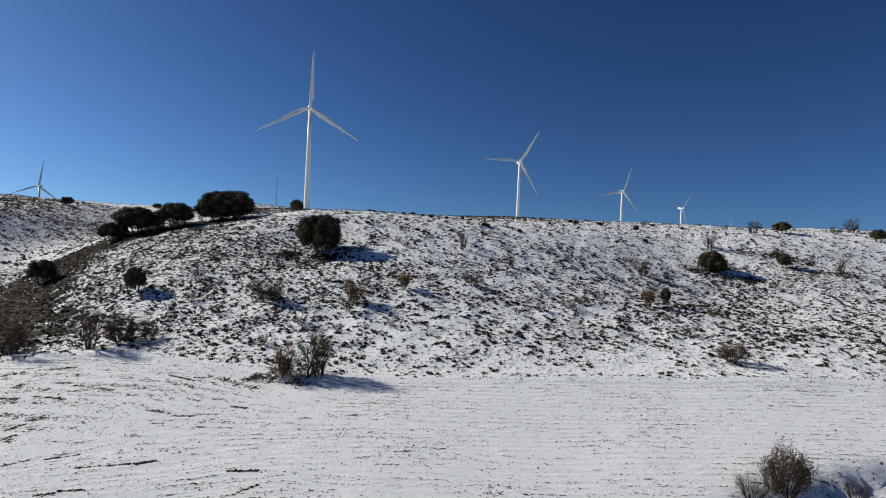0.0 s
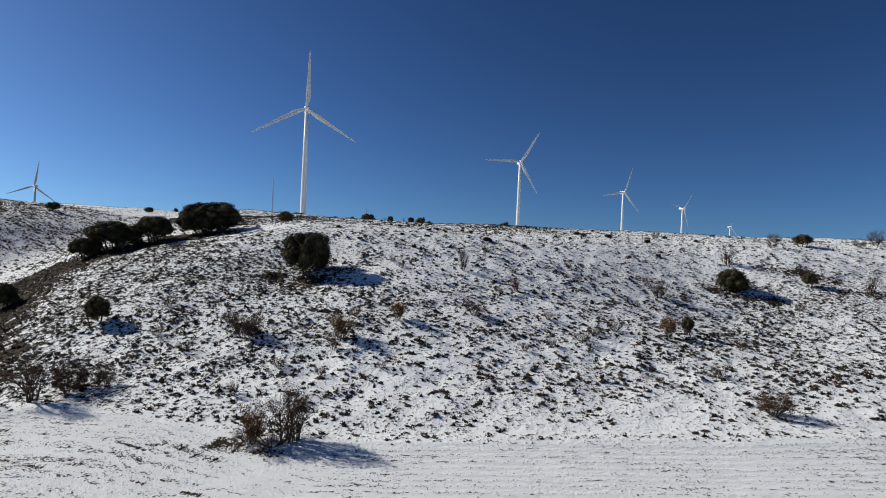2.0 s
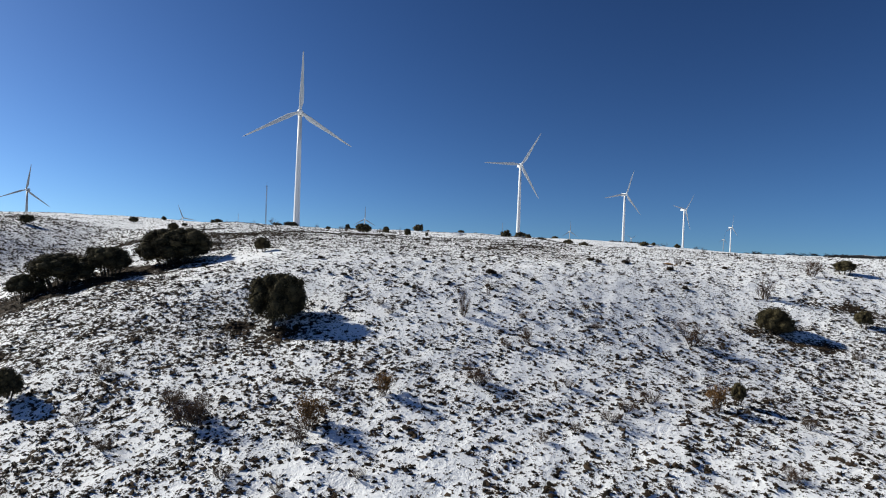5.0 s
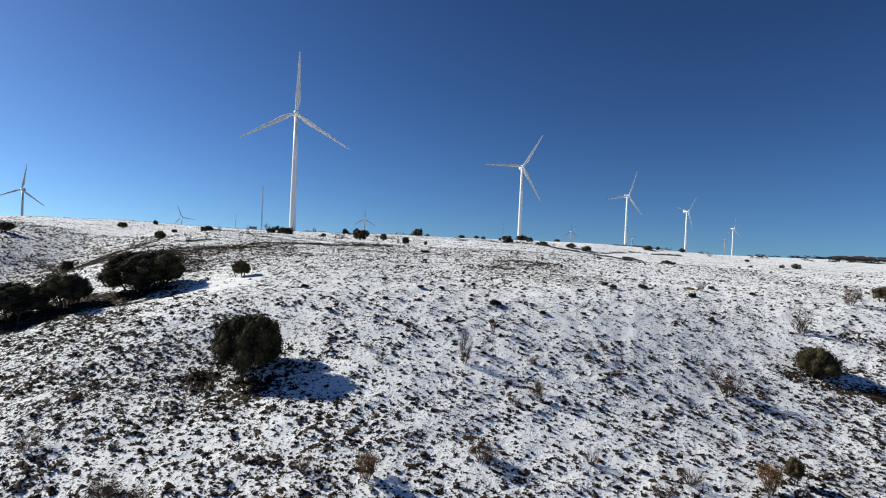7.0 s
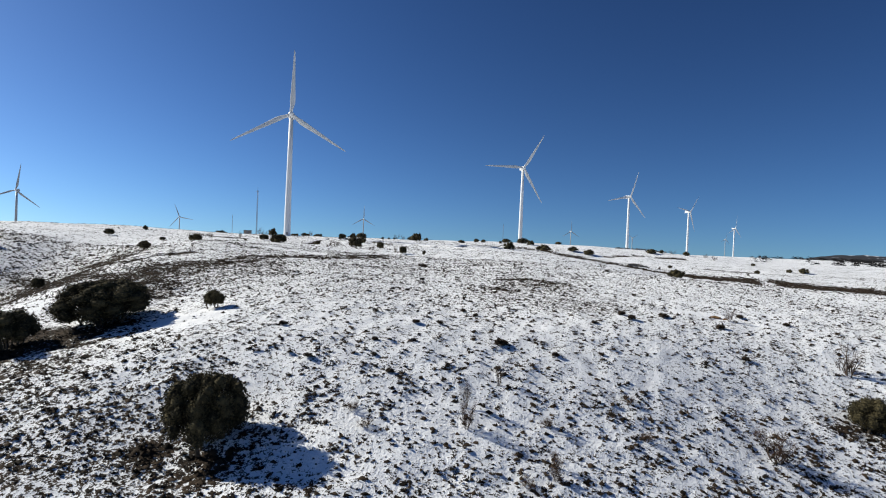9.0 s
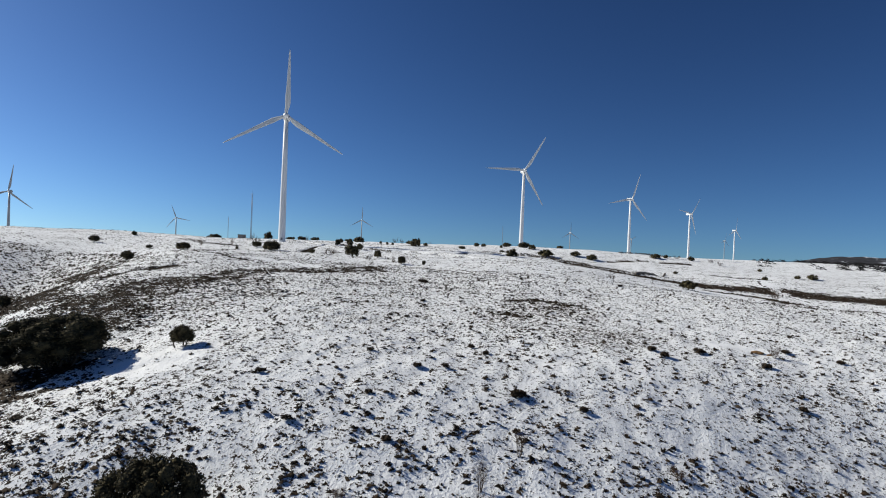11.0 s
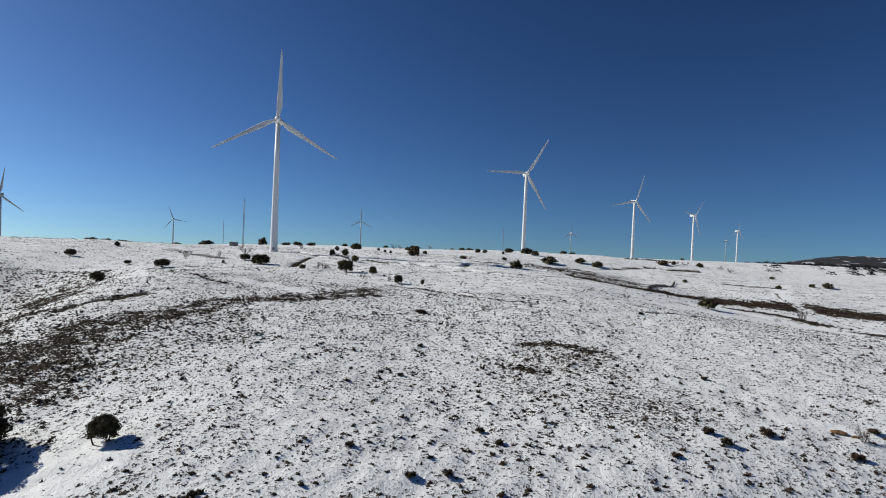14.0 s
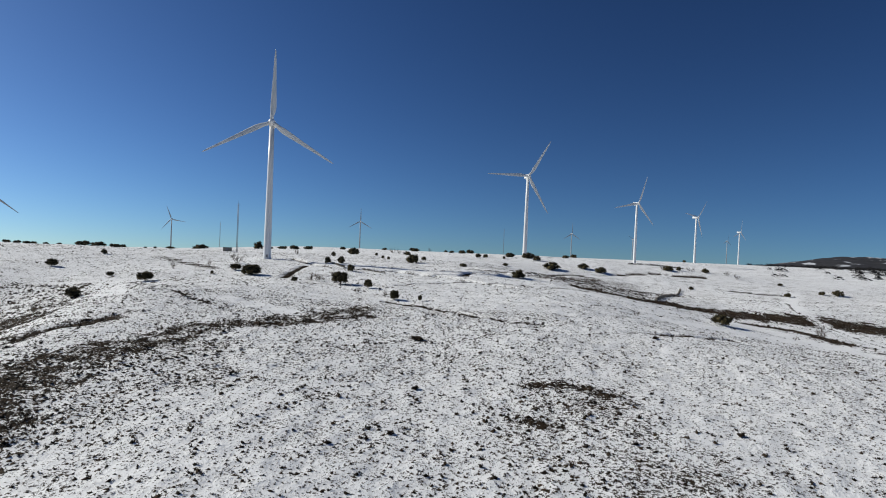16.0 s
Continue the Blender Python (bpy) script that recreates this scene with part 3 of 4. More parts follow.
sow("small_tufts", "small dark tufts all over the snowy plateau", 150000, -140, 150, 130, 240, lambda x, y: 0.25 * (1 - 0.5 * step(10, 34, x)) + 0.6 * heath_share(x, y) - 0.2 * drifts(x, y), 0.22, 0.62, 0.58)
sow("hillside_tufts", "dark heath tufts on the snowy hillside beyond the ravine", 42000, -270, -90, 90, 260, hillside, 0.5, 1.4, 0.5)
sow("far_tufts", "sparse brown tufts far off on the snow", 74000, -260, 300, 235, 480, far_share, 0.35, 1.3, 0.4)
sow("brook_tufts", "brown rushes and heath along the brook", 60000, 25, 270, 205, 480, brook_share, 0.5, 1.5, 0.5)
sow("brow_tufts", "small dark tufts on the snowy brow", 48000, -66, 72, 100, 186, sparse, 0.13, 0.36, 0.45)
sow("edge_tufts", "dry grass tufts along the edge of the ploughed field", 9000, -42, 60, 51, 61, lambda x, y: bell(beyond(x, y), 0.6, 0.45) * (0.25 + 0.75 * step(-6, 8, x)), 0.12, 0.36, 0.5, True)
sow("bank_tufts", "dry tufts on the bank below the field", 2600, 13, 60, 14, 45, bank, 0.25, 0.9, 0.45, True)
sow("field_clods", "clods of earth on the snowy field", 75000, -60, 60, 20, 58, lambda x, y: np.clip(0.09 + 0.5 * wave(x * 0.3, y * 1.5, 3.2, 41) + 0.25 * wave(x, y, 11, 42) + 0.3 * step(-5, -30, x), 0.05, 0.9) * (1 - step(-0.5, 0.3, beyond(x, y))) * (1 - near_bank(x, y)), 0.06, 0.24, 0.5, False, SOIL)
CUT_TUFTS = tuple((*line, 0.9 * w) for line, w, much, deep in cut_lines())
line_tufts("ledge_tufts", "dark heath along ledges, ditches and a shadow line in the snow", CUT_TUFTS, 9, 0.4, 1.15, 0.5, HEATH)
TERRACES = ((7, 307, 30, 307, 0.7), (45, 457, 70, 477, 1.5), (99, 494, 119, 507, 1.2), (156, 494, 176, 487, 0.8), (176, 487, 208, 480, 0.8))
LEDGES = ((-22, 189, -4, 196, 1.2), (170, 379, 148, 335, 0.7), (148, 335, 142, 310, 0.7), (142, 310, 133, 259, 0.8))
line_tufts("terrace_tufts", "lines of dark heath on the edges of old terraces", TERRACES + LEDGES, 7, 0.3, 0.85, 0.45, HEATH)
STREAKS = ((-19.7, 51.2, -15.1, 49.2, 0.55), (-17.2, 52.0, -11.4, 50.9, 0.7), (-16.8, 51.5, -12.0, 50.5, 0.5), (-21.7, 51.1, -20.4, 51.2, 0.2), (-24.1, 51.3, -21.2, 50.2, 0.2), (-30.3, 47.5, -26.1, 46.7, 0.22), (-36.6, 51.3, -33.4, 52.3, 0.4), (-38.2, 49.6, -36.9, 51.1, 0.4),
           (-31.7, 47.8, -30.7, 48.1, 0.2), (-31.1, 44.5, -28.2, 44.2, 0.22), (-33.8, 46.0, -34.1, 47.4, 0.45), (-32.9, 43.7, -31.4, 43.6, 0.2), (-15.7, 45.2, -14.4, 44.9, 0.15), (-21.1, 43.1, -19.2, 42.9, 0.12), (-19.1, 42.6, -17.3, 42.7, 0.16), (-19.6, 46.0, -18.4, 45.7, 0.12),
           (-19.3, 33.4, -18.0, 34.0, 0.11), (-18.0, 33.9, -15.4, 35.0, 0.08), (-16.4, 34.4, -15.7, 35.1, 0.11), (-23.3, 33.3, -22.6, 34.2, 0.1))
THIN = ((-11.1, 34.2, -9.4, 34.5, 0.08), (-18.3, 30.8, -17.0, 31.1, 0.1), (-19.0, 30.3, -18.1, 30.6, 0.08), (-42.5, 54.3, -40.1, 55.5, 0.4), (-19.5, 40.9, -18.6, 41.1, 0.1), (-21.7, 34.3, -20.4, 35.3, 0.08), (-9.4, 31.9, -8.7, 32.8, 0.08), (-27.4, 38.5, -27.1, 39.3, 0.15), (-26.6, 36.7, -26.1, 37.5, 0.15))
line_tufts("field_streaks", "streaks of bare brown earth on the snowy field", tuple((*p[:4], 0.95 * p[4]) for p in STREAKS + THIN), 90, 0.08, 0.32, 0.35, SOIL)


# ---- holm oaks ----
def crown_arrays(rng, leaves, leaf, lobes=30, ring=6, boxy=3.0):
    """A crown one metre wide and one high: leaf quads on many bulging clumps round a dark heart, its shoulders full and its underside flat."""
    k = np.arange(lobes) + 0.5
    up = 1 - 1.5 * k / lobes
    turned = k * 2.39996 + rng.uniform(-0.35, 0.35, lobes)
    flat = np.sqrt(1 - up ** 2)
    way = np.stack([flat * np.cos(turned), flat * np.sin(turned), up], 1)
    way /= ((np.abs(way) ** boxy).sum(1) ** (1 / boxy))[:, None]
    big = 1.3 / math.sqrt(lobes)
    c = np.concatenate([[[0, 0, 0.5]], np.array([0, 0, 0.5]) + way * np.array([0.40, 0.40, 0.38]) * rng.uniform(0.78, 1.0, (lobes, 1))])
    r = np.concatenate([[0.33], 0.5 * big * rng.uniform(0.75, 1.25, lobes)])
    pick = rng.choice(lobes + 1, leaves * 4, p=r ** 2 / (r ** 2).sum())
    d = rng.normal(0, 1, (leaves * 4, 3))
    d /= np.linalg.norm(d, axis=1)[:, None]
    p = c[pick] + d * (r[pick] * (1.12 - 0.3 * rng.uniform(0, 1, leaves * 4) ** 1.5))[:, None]
    inside = np.zeros(len(p), bool)
    for q in range(lobes + 1):
        inside |= ((p - c[q]) ** 2).sum(1) < (0.8 * r[q]) ** 2
    inside |= p[:, 2] < 0.12 + 0.08 * rng.uniform(0, 1, len(p))
    p, d = p[~inside][:leaves], d[~inside][:leaves]
    n = len(p)
    u = rng.normal(0, 1, (n, 3))
    u /= np.linalg.norm(u, axis=1)[:, None]
    w = np.cross(u, d + 0.8 * rng.normal(0, 1, (n, 3)))
    w /= np.linalg.norm(w, axis=1)[:, None] + 1e-9
    size = leaf * rng.uniform(0.6, 1.3, (n, 1))
    verts = [np.stack([p - u * size, p + w * size * 0.6, p + u * size, p - w * size * 0.6], 1).reshape(-1, 3)]
    faces, count, rows = [np.arange(n)[:, None] * 4 + np.arange(4)[None]], 4 * n, 4
    th = np.linspace(0.05, math.pi - 0.05, rows)[:, None] + np.zeros((1, ring))
    ph = np.arange(ring)[None] * math.tau / ring + np.zeros((rows, 1))
    e = np.stack([np.sin(th) * np.cos(ph), np.sin(th) * np.sin(ph), np.cos(th)], 2).reshape(-1, 3)
    q = np.array([[i * ring + k, (i + 1) * ring + k, (i + 1) * ring + (k + 1) % ring, i * ring + (k + 1) % ring] for i in range(rows - 1) for k in range(ring)])
    for k in range(lobes + 1):
        heart = c[k] + e * r[k] * rng.uniform(0.70, 0.92, (rows * ring, 1))
        heart[:, 2] = np.maximum(heart[:, 2], 0.14)
        verts.append(heart)
        faces.append(q + count)
        count += len(e)
    verts = np.concatenate(verts)
    low, high = verts.min(0), verts.max(0)
    verts = (verts - np.array([*(0.5 * (low + high))[:2], low[2]])) / (high - low)
    return verts, np.concatenate(faces)


def holm_oak(seed, leaves, leaf, lift=0.0, material=None, kind="holm_oak", lobes=30, stems=1, boxy=3.0):
    """A prototype oak, one metre wide and high, its foot at the origin; several stems splay from the ground up into the crown."""
    r = np.random.default_rng(seed)
    top = new(kind)
    thick = 0.05 if stems == 1 else 0.055 / math.sqrt(stems)
    for k in range(stems):
        a = math.tau * (k + r.uniform(0, 0.7)) / stems
        far = 0.0 if stems == 1 else r.uniform(0.04, 0.22)
        bm = bmesh.new()
        rings = []
        for out, z, rad in ((far, -0.06, 1.25), (far * 1.15, 0.02, 1.0), (far * 1.3 + 0.01, 0.5 * lift + 0.08, 0.8), (far + 0.12, lift + 0.3, 0.4)):
            rings.append(((out * math.cos(a), out * math.sin(a), z), rad * thick, rad * thick))
        lathe(bm, rings, 6)
        part("trunk" if stems == 1 else "stem", bm, BARK, top)
    v, f = crown_arrays(r, leaves, leaf, lobes, 6, boxy)
    sheet("crown", v * np.array([1, 1, 1 - lift]) + np.array([0, 0, lift]), f, material or LEAF, top)
    return top


OAKS = [holm_oak(40 + i, 1200, 0.038, 0.03 * i, None, "holm_oak", 18, 1, 2.5) for i in range(4)]
FAR_OAKS = [holm_oak(50 + i, 300, 0.055, 0.0, None, "holm_oak", 10, 1, 2.3) for i in range(4)]
YOUNG_OAKS = [holm_oak(70 + i, 4500, 0.024, 0.18, None, "holm_oak", 22, 3, 2.3) for i in range(2)]
THICKET_OAKS = [holm_oak(76 + i, 10000, 0.017, 0.16, None, "holm_oak", 30, 11, 2.6) for i in range(2)]
HEATHERS = [holm_oak(74 + i, 420, 0.06, 0.0, HEATH, "heather_clump", 9) for i in range(3)]
BIG_OAKS = [holm_oak(60 + i, 17000, 0.0135, 0.04, None, "holm_oak", 44, 6) for i in range(2)]
BROAD_OAKS = [holm_oak(65, 19000, 0.0125, 0.03, None, "holm_oak", 56, 12, 2.5)]
MOUND_OAKS = [holm_oak(67, 11000, 0.017, 0.0, None, "holm_oak", 30, 4, 2.1)]
TREE_KINDS = OAKS + FAR_OAKS + BIG_OAKS + YOUNG_OAKS + THICKET_OAKS + HEATHERS + BROAD_OAKS + MOUND_OAKS
for o in TREE_KINDS:
    o.matrix_basis = pose(0, 3000, -200)
turn = random.Random(3)


def oak(x, y, w, h, label, kinds=OAKS, group="holm oaks on the heath", tilt=0.0):
    """tilt: degrees by which the crown leans eastwards, with the slope under it."""
    if y > 330 and kinds is OAKS:
        kinds = FAR_OAKS
    ob = copy_thing(turn.choice(kinds), pose(x, y, stand(x, y) - (0.1 if kinds is FAR_OAKS else 0.03) * h, 0, tilt) @ pose(0, 0, 0, 0, 0, turn.uniform(0, 360)))
    ob.scale = (w * 1.02, w * 1.02, h * 1.03)
    return tagged(ob, label, "heather" if kinds is HEATHERS else "tree", group)


# ---- bare shrubs ----
def bare_shrub(seed, stems, spread, dry, leaf=None, blade=0.009, wobble=0.45, last=4, length=(0.10, 0.30)):
    """A leafless bush one metre high: stems that fork into fine twigs, with a few dry leaves left."""
    r = random.Random(seed)
    top = new("bare_shrub")
    bm, tips = bmesh.new(), []

    def grow(p, d, length, rad, depth):
        q = p + d * length
        tube(bm, p, q, rad, rad * 0.6, 4 if depth < 2 else 3)
        if depth >= 2:
            tips.append(q)
        if depth == last:
            return
        for k in range(3 if depth < 2 else 2 + (r.random() < 0.5)):
            e = (d + Vector((r.gauss(0, wobble), r.gauss(0, wobble), r.gauss(0.1, 0.3)))).normalized()
            grow(p.lerp(q, r.uniform(0.55, 1.0)), e, length * r.uniform(0.6, 0.85), rad * 0.55, depth + 1)

    for k in range(stems):
        a = math.tau * (k + r.random()) / stems
        d = Vector((spread * math.cos(a), spread * math.sin(a), 1)).normalized()
        grow(Vector((0.05 * math.cos(a), 0.05 * math.sin(a), -0.06)), d * (1 if length[0] < 0.2 else r.uniform(0.8, 1.0)), r.uniform(*length), 0.018 if stems < 7 else 0.012, 0)
    low, high = [[f(v.co[i] for v in bm.verts) for i in range(3)] for f in (min, max)]
    fit_box = Matrix.Diagonal((1 / (high[0] - low[0]), 1 / (high[1] - low[1]), 1 / high[2], 1)) @ Matrix.Translation((-(high[0] + low[0]) / 2, -(high[1] + low[1]) / 2, 0))
    bm.transform(fit_box)
    part("twig_frame", bm, TWIG, top)
    if dry:
        rg = np.random.default_rng(seed)
        p = np.array([(fit_box @ tips[i])[:] for i in rg.integers(0, len(tips), dry)]) + rg.normal(0, 0.03, (dry, 3))
        u, w = rg.normal(0, blade, (dry, 3)), rg.normal(0, 0.7 * blade, (dry, 3))
        sheet("foliage", np.stack([p - u, p + w, p + u, p - w], 1).reshape(-1, 3), np.arange(dry)[:, None] * 4 + np.arange(4)[None], leaf or RUSSET, top)
    return top


SHRUBS = [bare_shrub(80 + i, 9, 0.75, 2600) for i in range(3)]
TALL = [bare_shrub(98 + i, 5, 0.22, 3000, None, 0.0065, 0.40, 5, (0.2, 0.3)) for i in range(2)]
BUSHES = [bare_shrub(110 + i, 22, 1.3, 5200, None, 0.0095, 0.36, 4, (0.16, 0.3)) for i in range(2)]
FANS = [bare_shrub(104 + i, 22, 0.95, 1500, None, 0.0075, 0.2, 3, (0.26, 0.4)) for i in range(2)]
LEAFY = [bare_shrub(90 + i, 11, 0.8, 2600) for i in range(2)]
ORANGES = [bare_shrub(93 + i, 12, 0.6, 3200, ORANGE, 0.013) for i in range(2)]
FAR_BUSHES = [bare_shrub(86 + i, 5, 0.7, 700) for i in range(2)]
UPRIGHT = [bare_shrub(96 + i, 6, 0.4, 500) for i in range(2)]
for o in SHRUBS + TALL + FANS + BUSHES + LEAFY + ORANGES + UPRIGHT + FAR_BUSHES:
    o.matrix_basis = pose(0, 3000, -200)


def shrub(x, y, w, h, label, kinds=SHRUBS, group="bare shrubs on the slope"):
    ob = copy_thing(turn.choice(kinds), pose(x, y, stand(x, y), 0, 0, turn.uniform(0, 360)))
    ob.scale = (w, w, h)
    return tagged(ob, label, "shrub", group)


# ---- trees and shrubs in their places ----
oak(-22.4, 91.9, 7.5, 6.4, "dark evergreen holm oak alone on the snowy slope", BIG_OAKS)
oak(-50.0, 117.8, 12.6, 6.3, "broad dark holm oak on the rim of the ravine", BROAD_OAKS, tilt=-6)
oak(-56.0, 109.1, 6.7, 5.0, "dark holm oak with bare stems along the ravine", THICKET_OAKS)
oak(-61.4, 106.0, 9.8, 5.2, "dark thicket oak with bare stems along the ravine", THICKET_OAKS)
oak(-65.0, 103.4, 5.2, 3.8, "low dark holm oak at the end of the row", THICKET_OAKS)
oak(-35.8, 120.8, 3.1, 2.8, "small round holm oak on the snowy brow", YOUNG_OAKS)
oak(47.4, 108.5, 5.8, 4.1, "low mounded holm oak on the eastern slope", MOUND_OAKS, tilt=12)
oak(72.6, 130.7, 4.1, 2.8, "round holm oak on the brow of the slope", YOUNG_OAKS)
oak(-41.7, 73.7, 2.9, 3.4, "young holm oak on the heath slope", YOUNG_OAKS)
oak(-64.4, 86.1, 4.1, 3.9, "dark holm oak on the bare flank of the ravine", YOUNG_OAKS)
oak(90.2, 125.8, 3.4, 2.9, "round holm oak on the brow of the slope", YOUNG_OAKS)
shrub(-11.6, 52.0, 4.2, 5.1, "tall leafless shrub at the edge of the field", TALL)
shrub(-10.6, 52.4, 3.0, 4.0, "leafless shrub with upright stems at the field edge", TALL)
shrub(-12.4, 51.9, 4.6, 1.5, "low dark brushwood round the tall shrub", FANS)
shrub(-14.4, 52.0, 2.4, 1.3, "low dark brushwood at the field edge", FANS)
shrub(-13.9, 52.2, 2.2, 3.5, "russet shrub with dry leaves at the field edge", ORANGES)
shrub(-35.9, 57.2, 4.0, 4.8, "tall leafless shrub at the foot of the slope", TALL)
shrub(-34.1, 59.5, 4.1, 3.7, "low leafless shrub at the foot of the slope", BUSHES)
shrub(-43.4, 56.3, 4.2, 5.6, "dense brown shrub below the ravine", LEAFY)
shrub(21.1, 37.1, 2.9, 3.5, "round brown shrub on the near bank", BUSHES)
shrub(18.2, 35.2, 2.1, 1.7, "low brown shrub on the near bank", FANS)
shrub(25.4, 37.4, 1.5, 1.9, "low brown shrub on the near bank", FANS)
shrub(20.2, 36.9, 1.7, 1.9, "low brown shrub on the near bank", FANS)
shrub(29.5, 61.8, 3.3, 2.6, "round brown shrub low on the slope", BUSHES)
shrub(51.1, 117.9, 3.9, 5.1, "slender leafless young tree on the slope", UPRIGHT)
shrub(70.9, 107.6, 2.7, 5.2, "slender leafless young tree on the slope", UPRIGHT)
shrub(32.1, 100.0, 4.3, 3.5, "leafless shrub on the slope")
shrub(27.5, 81.8, 2.2, 3.2, "orange-brown shrub with dry leaves", ORANGES)
oak(30.5, 83.6, 1.7, 2.5, "small dark evergreen bush beside an orange shrub", YOUNG_OAKS)
shrub(2.9, 80.6, 3.2, 2.4, "leafless brown shrub on the slope")
shrub(-6.4, 76.6, 2.3, 2.7, "russet shrub with dry leaves on the slope", ORANGES)
shrub(-22.9, 71.3, 4.3, 3.5, "leafless brown shrub on the slope", LEAFY)
shrub(-12.1, 71.4, 2.8, 3.5, "thin russet shrub on the slope", ORANGES)
shrub(-31.7, 60.9, 2.7, 2.1, "low brown shrub near the foot of the slope", LEAFY)
shrub(-35.4, 78.0, 2.4, 2.0, "low brown shrub on the slope", LEAFY)
shrub(0.8, 98.8, 1.6, 2.8, "slender leafless shrub high on the slope", UPRIGHT)
shrub(64.8, 126.9, 3.7, 3.2, "grey leafless bush on the brow")
shrub(91.5, 135.6, 4.5, 3.7, "grey leafless bush on the brow")
shrub(85.7, 133.1, 3.4, 2.3, "grey leafless bush on the brow")
oak(61.9, 110.2, 2.6, 2.8, "small dark evergreen bush on the slope", YOUNG_OAKS)
shrub(8.3, 72.3, 1.3, 1.1, "low brown shrub on the slope")
shrub(8.9, 92.6, 1.2, 1.7, "low brown shrub on the slope")
shrub(28.5, 70.0, 2.3, 1.8, "leafless brown shrub low on the slope")
shrub(17.8, 68.2, 0.9, 0.7, "low dark shrub on the slope")
shrub(-22.3, 70.9, 3.4, 3.4, "leafless brown shrub on the slope")
shrub(-12.4, 69.1, 2.2, 2.2, "leafless brown shrub on the slope")
shrub(42.4, 132.4, 1.6, 1.8, "small upright dry shrub on the plateau", LEAFY)
oak(4.9, 113.3, 1.5, 1.0, "low dark heather bush in the snow", HEATHERS, "heather clumps")
shrub(1.0, 95.8, 1.8, 2.9, "small round brown bush on the slope", LEAFY)
shrub(8.8, 91.1, 1.5, 2.4, "small round brown bush on the slope", LEAFY)
shrub(-10.2, 96.3, 1.5, 1.1, "low brown heather clump in the snow", LEAFY)
shrub(-8.5, 94.1, 1.5, 1.0, "low brown heather clump in the snow", LEAFY)
shrub(18.7, 104.4, 1.6, 1.2, "low brown heather clump in the snow", LEAFY)
shrub(18.8, 98.6, 1.5, 1.0, "low brown heather clump in the snow", LEAFY)
shrub(9.0, 97.9, 1.7, 1.2, "low brown heather clump in the snow", LEAFY)
shrub(6.3, 89.8, 1.6, 1.1, "low brown heather clump in the snow", LEAFY)
oak(39.6, 129.1, 1.5, 0.8, "low dark heather clump in the snow", HEATHERS, "heather clumps")
oak(26.2, 129.3, 1.4, 0.8, "low dark heather clump in the snow", HEATHERS, "heather clumps")
oak(5.6, 113.8, 1.2, 0.7, "low dark heather clump in the snow", HEATHERS, "heather clumps")
oak(38.7, 119.5, 1.2, 0.7, "low dark heather clump in the snow", HEATHERS, "heather clumps")
shrub(4.4, 103.5, 1.6, 2.6, "slender leafless sapling on the slope", UPRIGHT)
oak(25.3, 131.6, 1.4, 0.7, "low dark heather clump in the snow", HEATHERS, "heather clumps")
oak(2.1, 126.4, 1.0, 0.5, "low dark heather clump in the snow", HEATHERS, "heather clumps")
oak(2.1, 126.6, 0.9, 0.5, "low brown heather clump in the snow", HEATHERS, "heather clumps")
oak(32.3, 132.8, 1.9, 0.7, "low dark heather clump in the snow", HEATHERS, "heather clumps")
for bx, by, bw, bh in ((-25.4, 73.4, 2.6, 1.8), (-11.7, 77.1, 1.8, 1.4), (21.5, 67.7, 1.2, 0.8), (-16.7, 64.7, 1.8, 1.2), (-18.8, 59.5, 1.4, 1.3), (35.5, 79.7, 1.8, 1.5), (15.4, 76.5, 2.4, 1.3), (20.6, 81.5, 2.6, 1.6), (-27.7, 67.5, 2.0, 1.2), (-32.6, 70.7, 1.8, 1.2),
                       (11.6, 74.5, 1.4, 0.9), (-12.2, 63.9, 1.3, 0.9), (-6.5, 65.7, 1.4, 0.8), (55.3, 101.4, 1.8, 1.2), (12.2, 82.0, 1.5, 1.1), (17.6, 79.0, 2.2, 1.2)):
    shrub(bx, by, bw, bh, "low tangled brown bush among the heath", FANS, "low bushes on the slope")
for bx, by, bw, bh in ((-10.4, 109.9, 1.0, 0.5), (0.2, 129.0, 1.0, 0.6), (-16.9, 104.0, 1.1, 0.5), (11.8, 112.1, 1.0, 0.6), (-6.2, 117.9, 1.2, 0.5), (-3.0, 119.0, 1.1, 0.5), (-12.5, 122.2, 1.0, 0.5), (19.8, 126.3, 1.0, 0.5), (50.9, 131.6, 1.2, 0.6), (4.4, 106.7, 0.9, 0.5),
                       (45.2, 134.6, 1.4, 0.6), (-22.8, 112.4, 1.0, 0.6), (18.2, 114.9, 0.8, 0.4), (-7.5, 102.9, 1.1, 0.5), (-10.5, 145.6, 1.0, 0.5), (32.9, 150.5, 1.0, 0.5), (-9.1, 162.1, 1.2, 0.6), (-11.8, 194.6, 3.2, 0.9), (43.1, 210.8, 1.6, 0.8), (61, 223.2, 2.0, 0.9)):
    oak(bx, by, bw, bh, "low dark heather clump in the snow", HEATHERS, "heather clumps")
FAR_OAK = "dark round holm oak far off on the snowy plateau"
oak(-442.7, 583.6, 7.6, 3.3, FAR_OAK, group="oaks on the plateau")
oak(-412.8, 560.5, 7.2, 3.1, FAR_OAK, group="oaks on the plateau")
oak(-383.2, 536.0, 6.9, 2.9, FAR_OAK, group="oaks on the plateau")
oak(-423.0, 592.4, 6.6, 3.3, FAR_OAK, group="oaks on the plateau")
oak(-403.7, 583.2, 5.4, 2.2, FAR_OAK, group="oaks on the plateau")
oak(-393.7, 587.6, 4.9, 2.2, FAR_OAK, group="oaks on the plateau")
oak(-353.2, 563.5, 14.5, 5.2, FAR_OAK, group="oaks on the plateau")
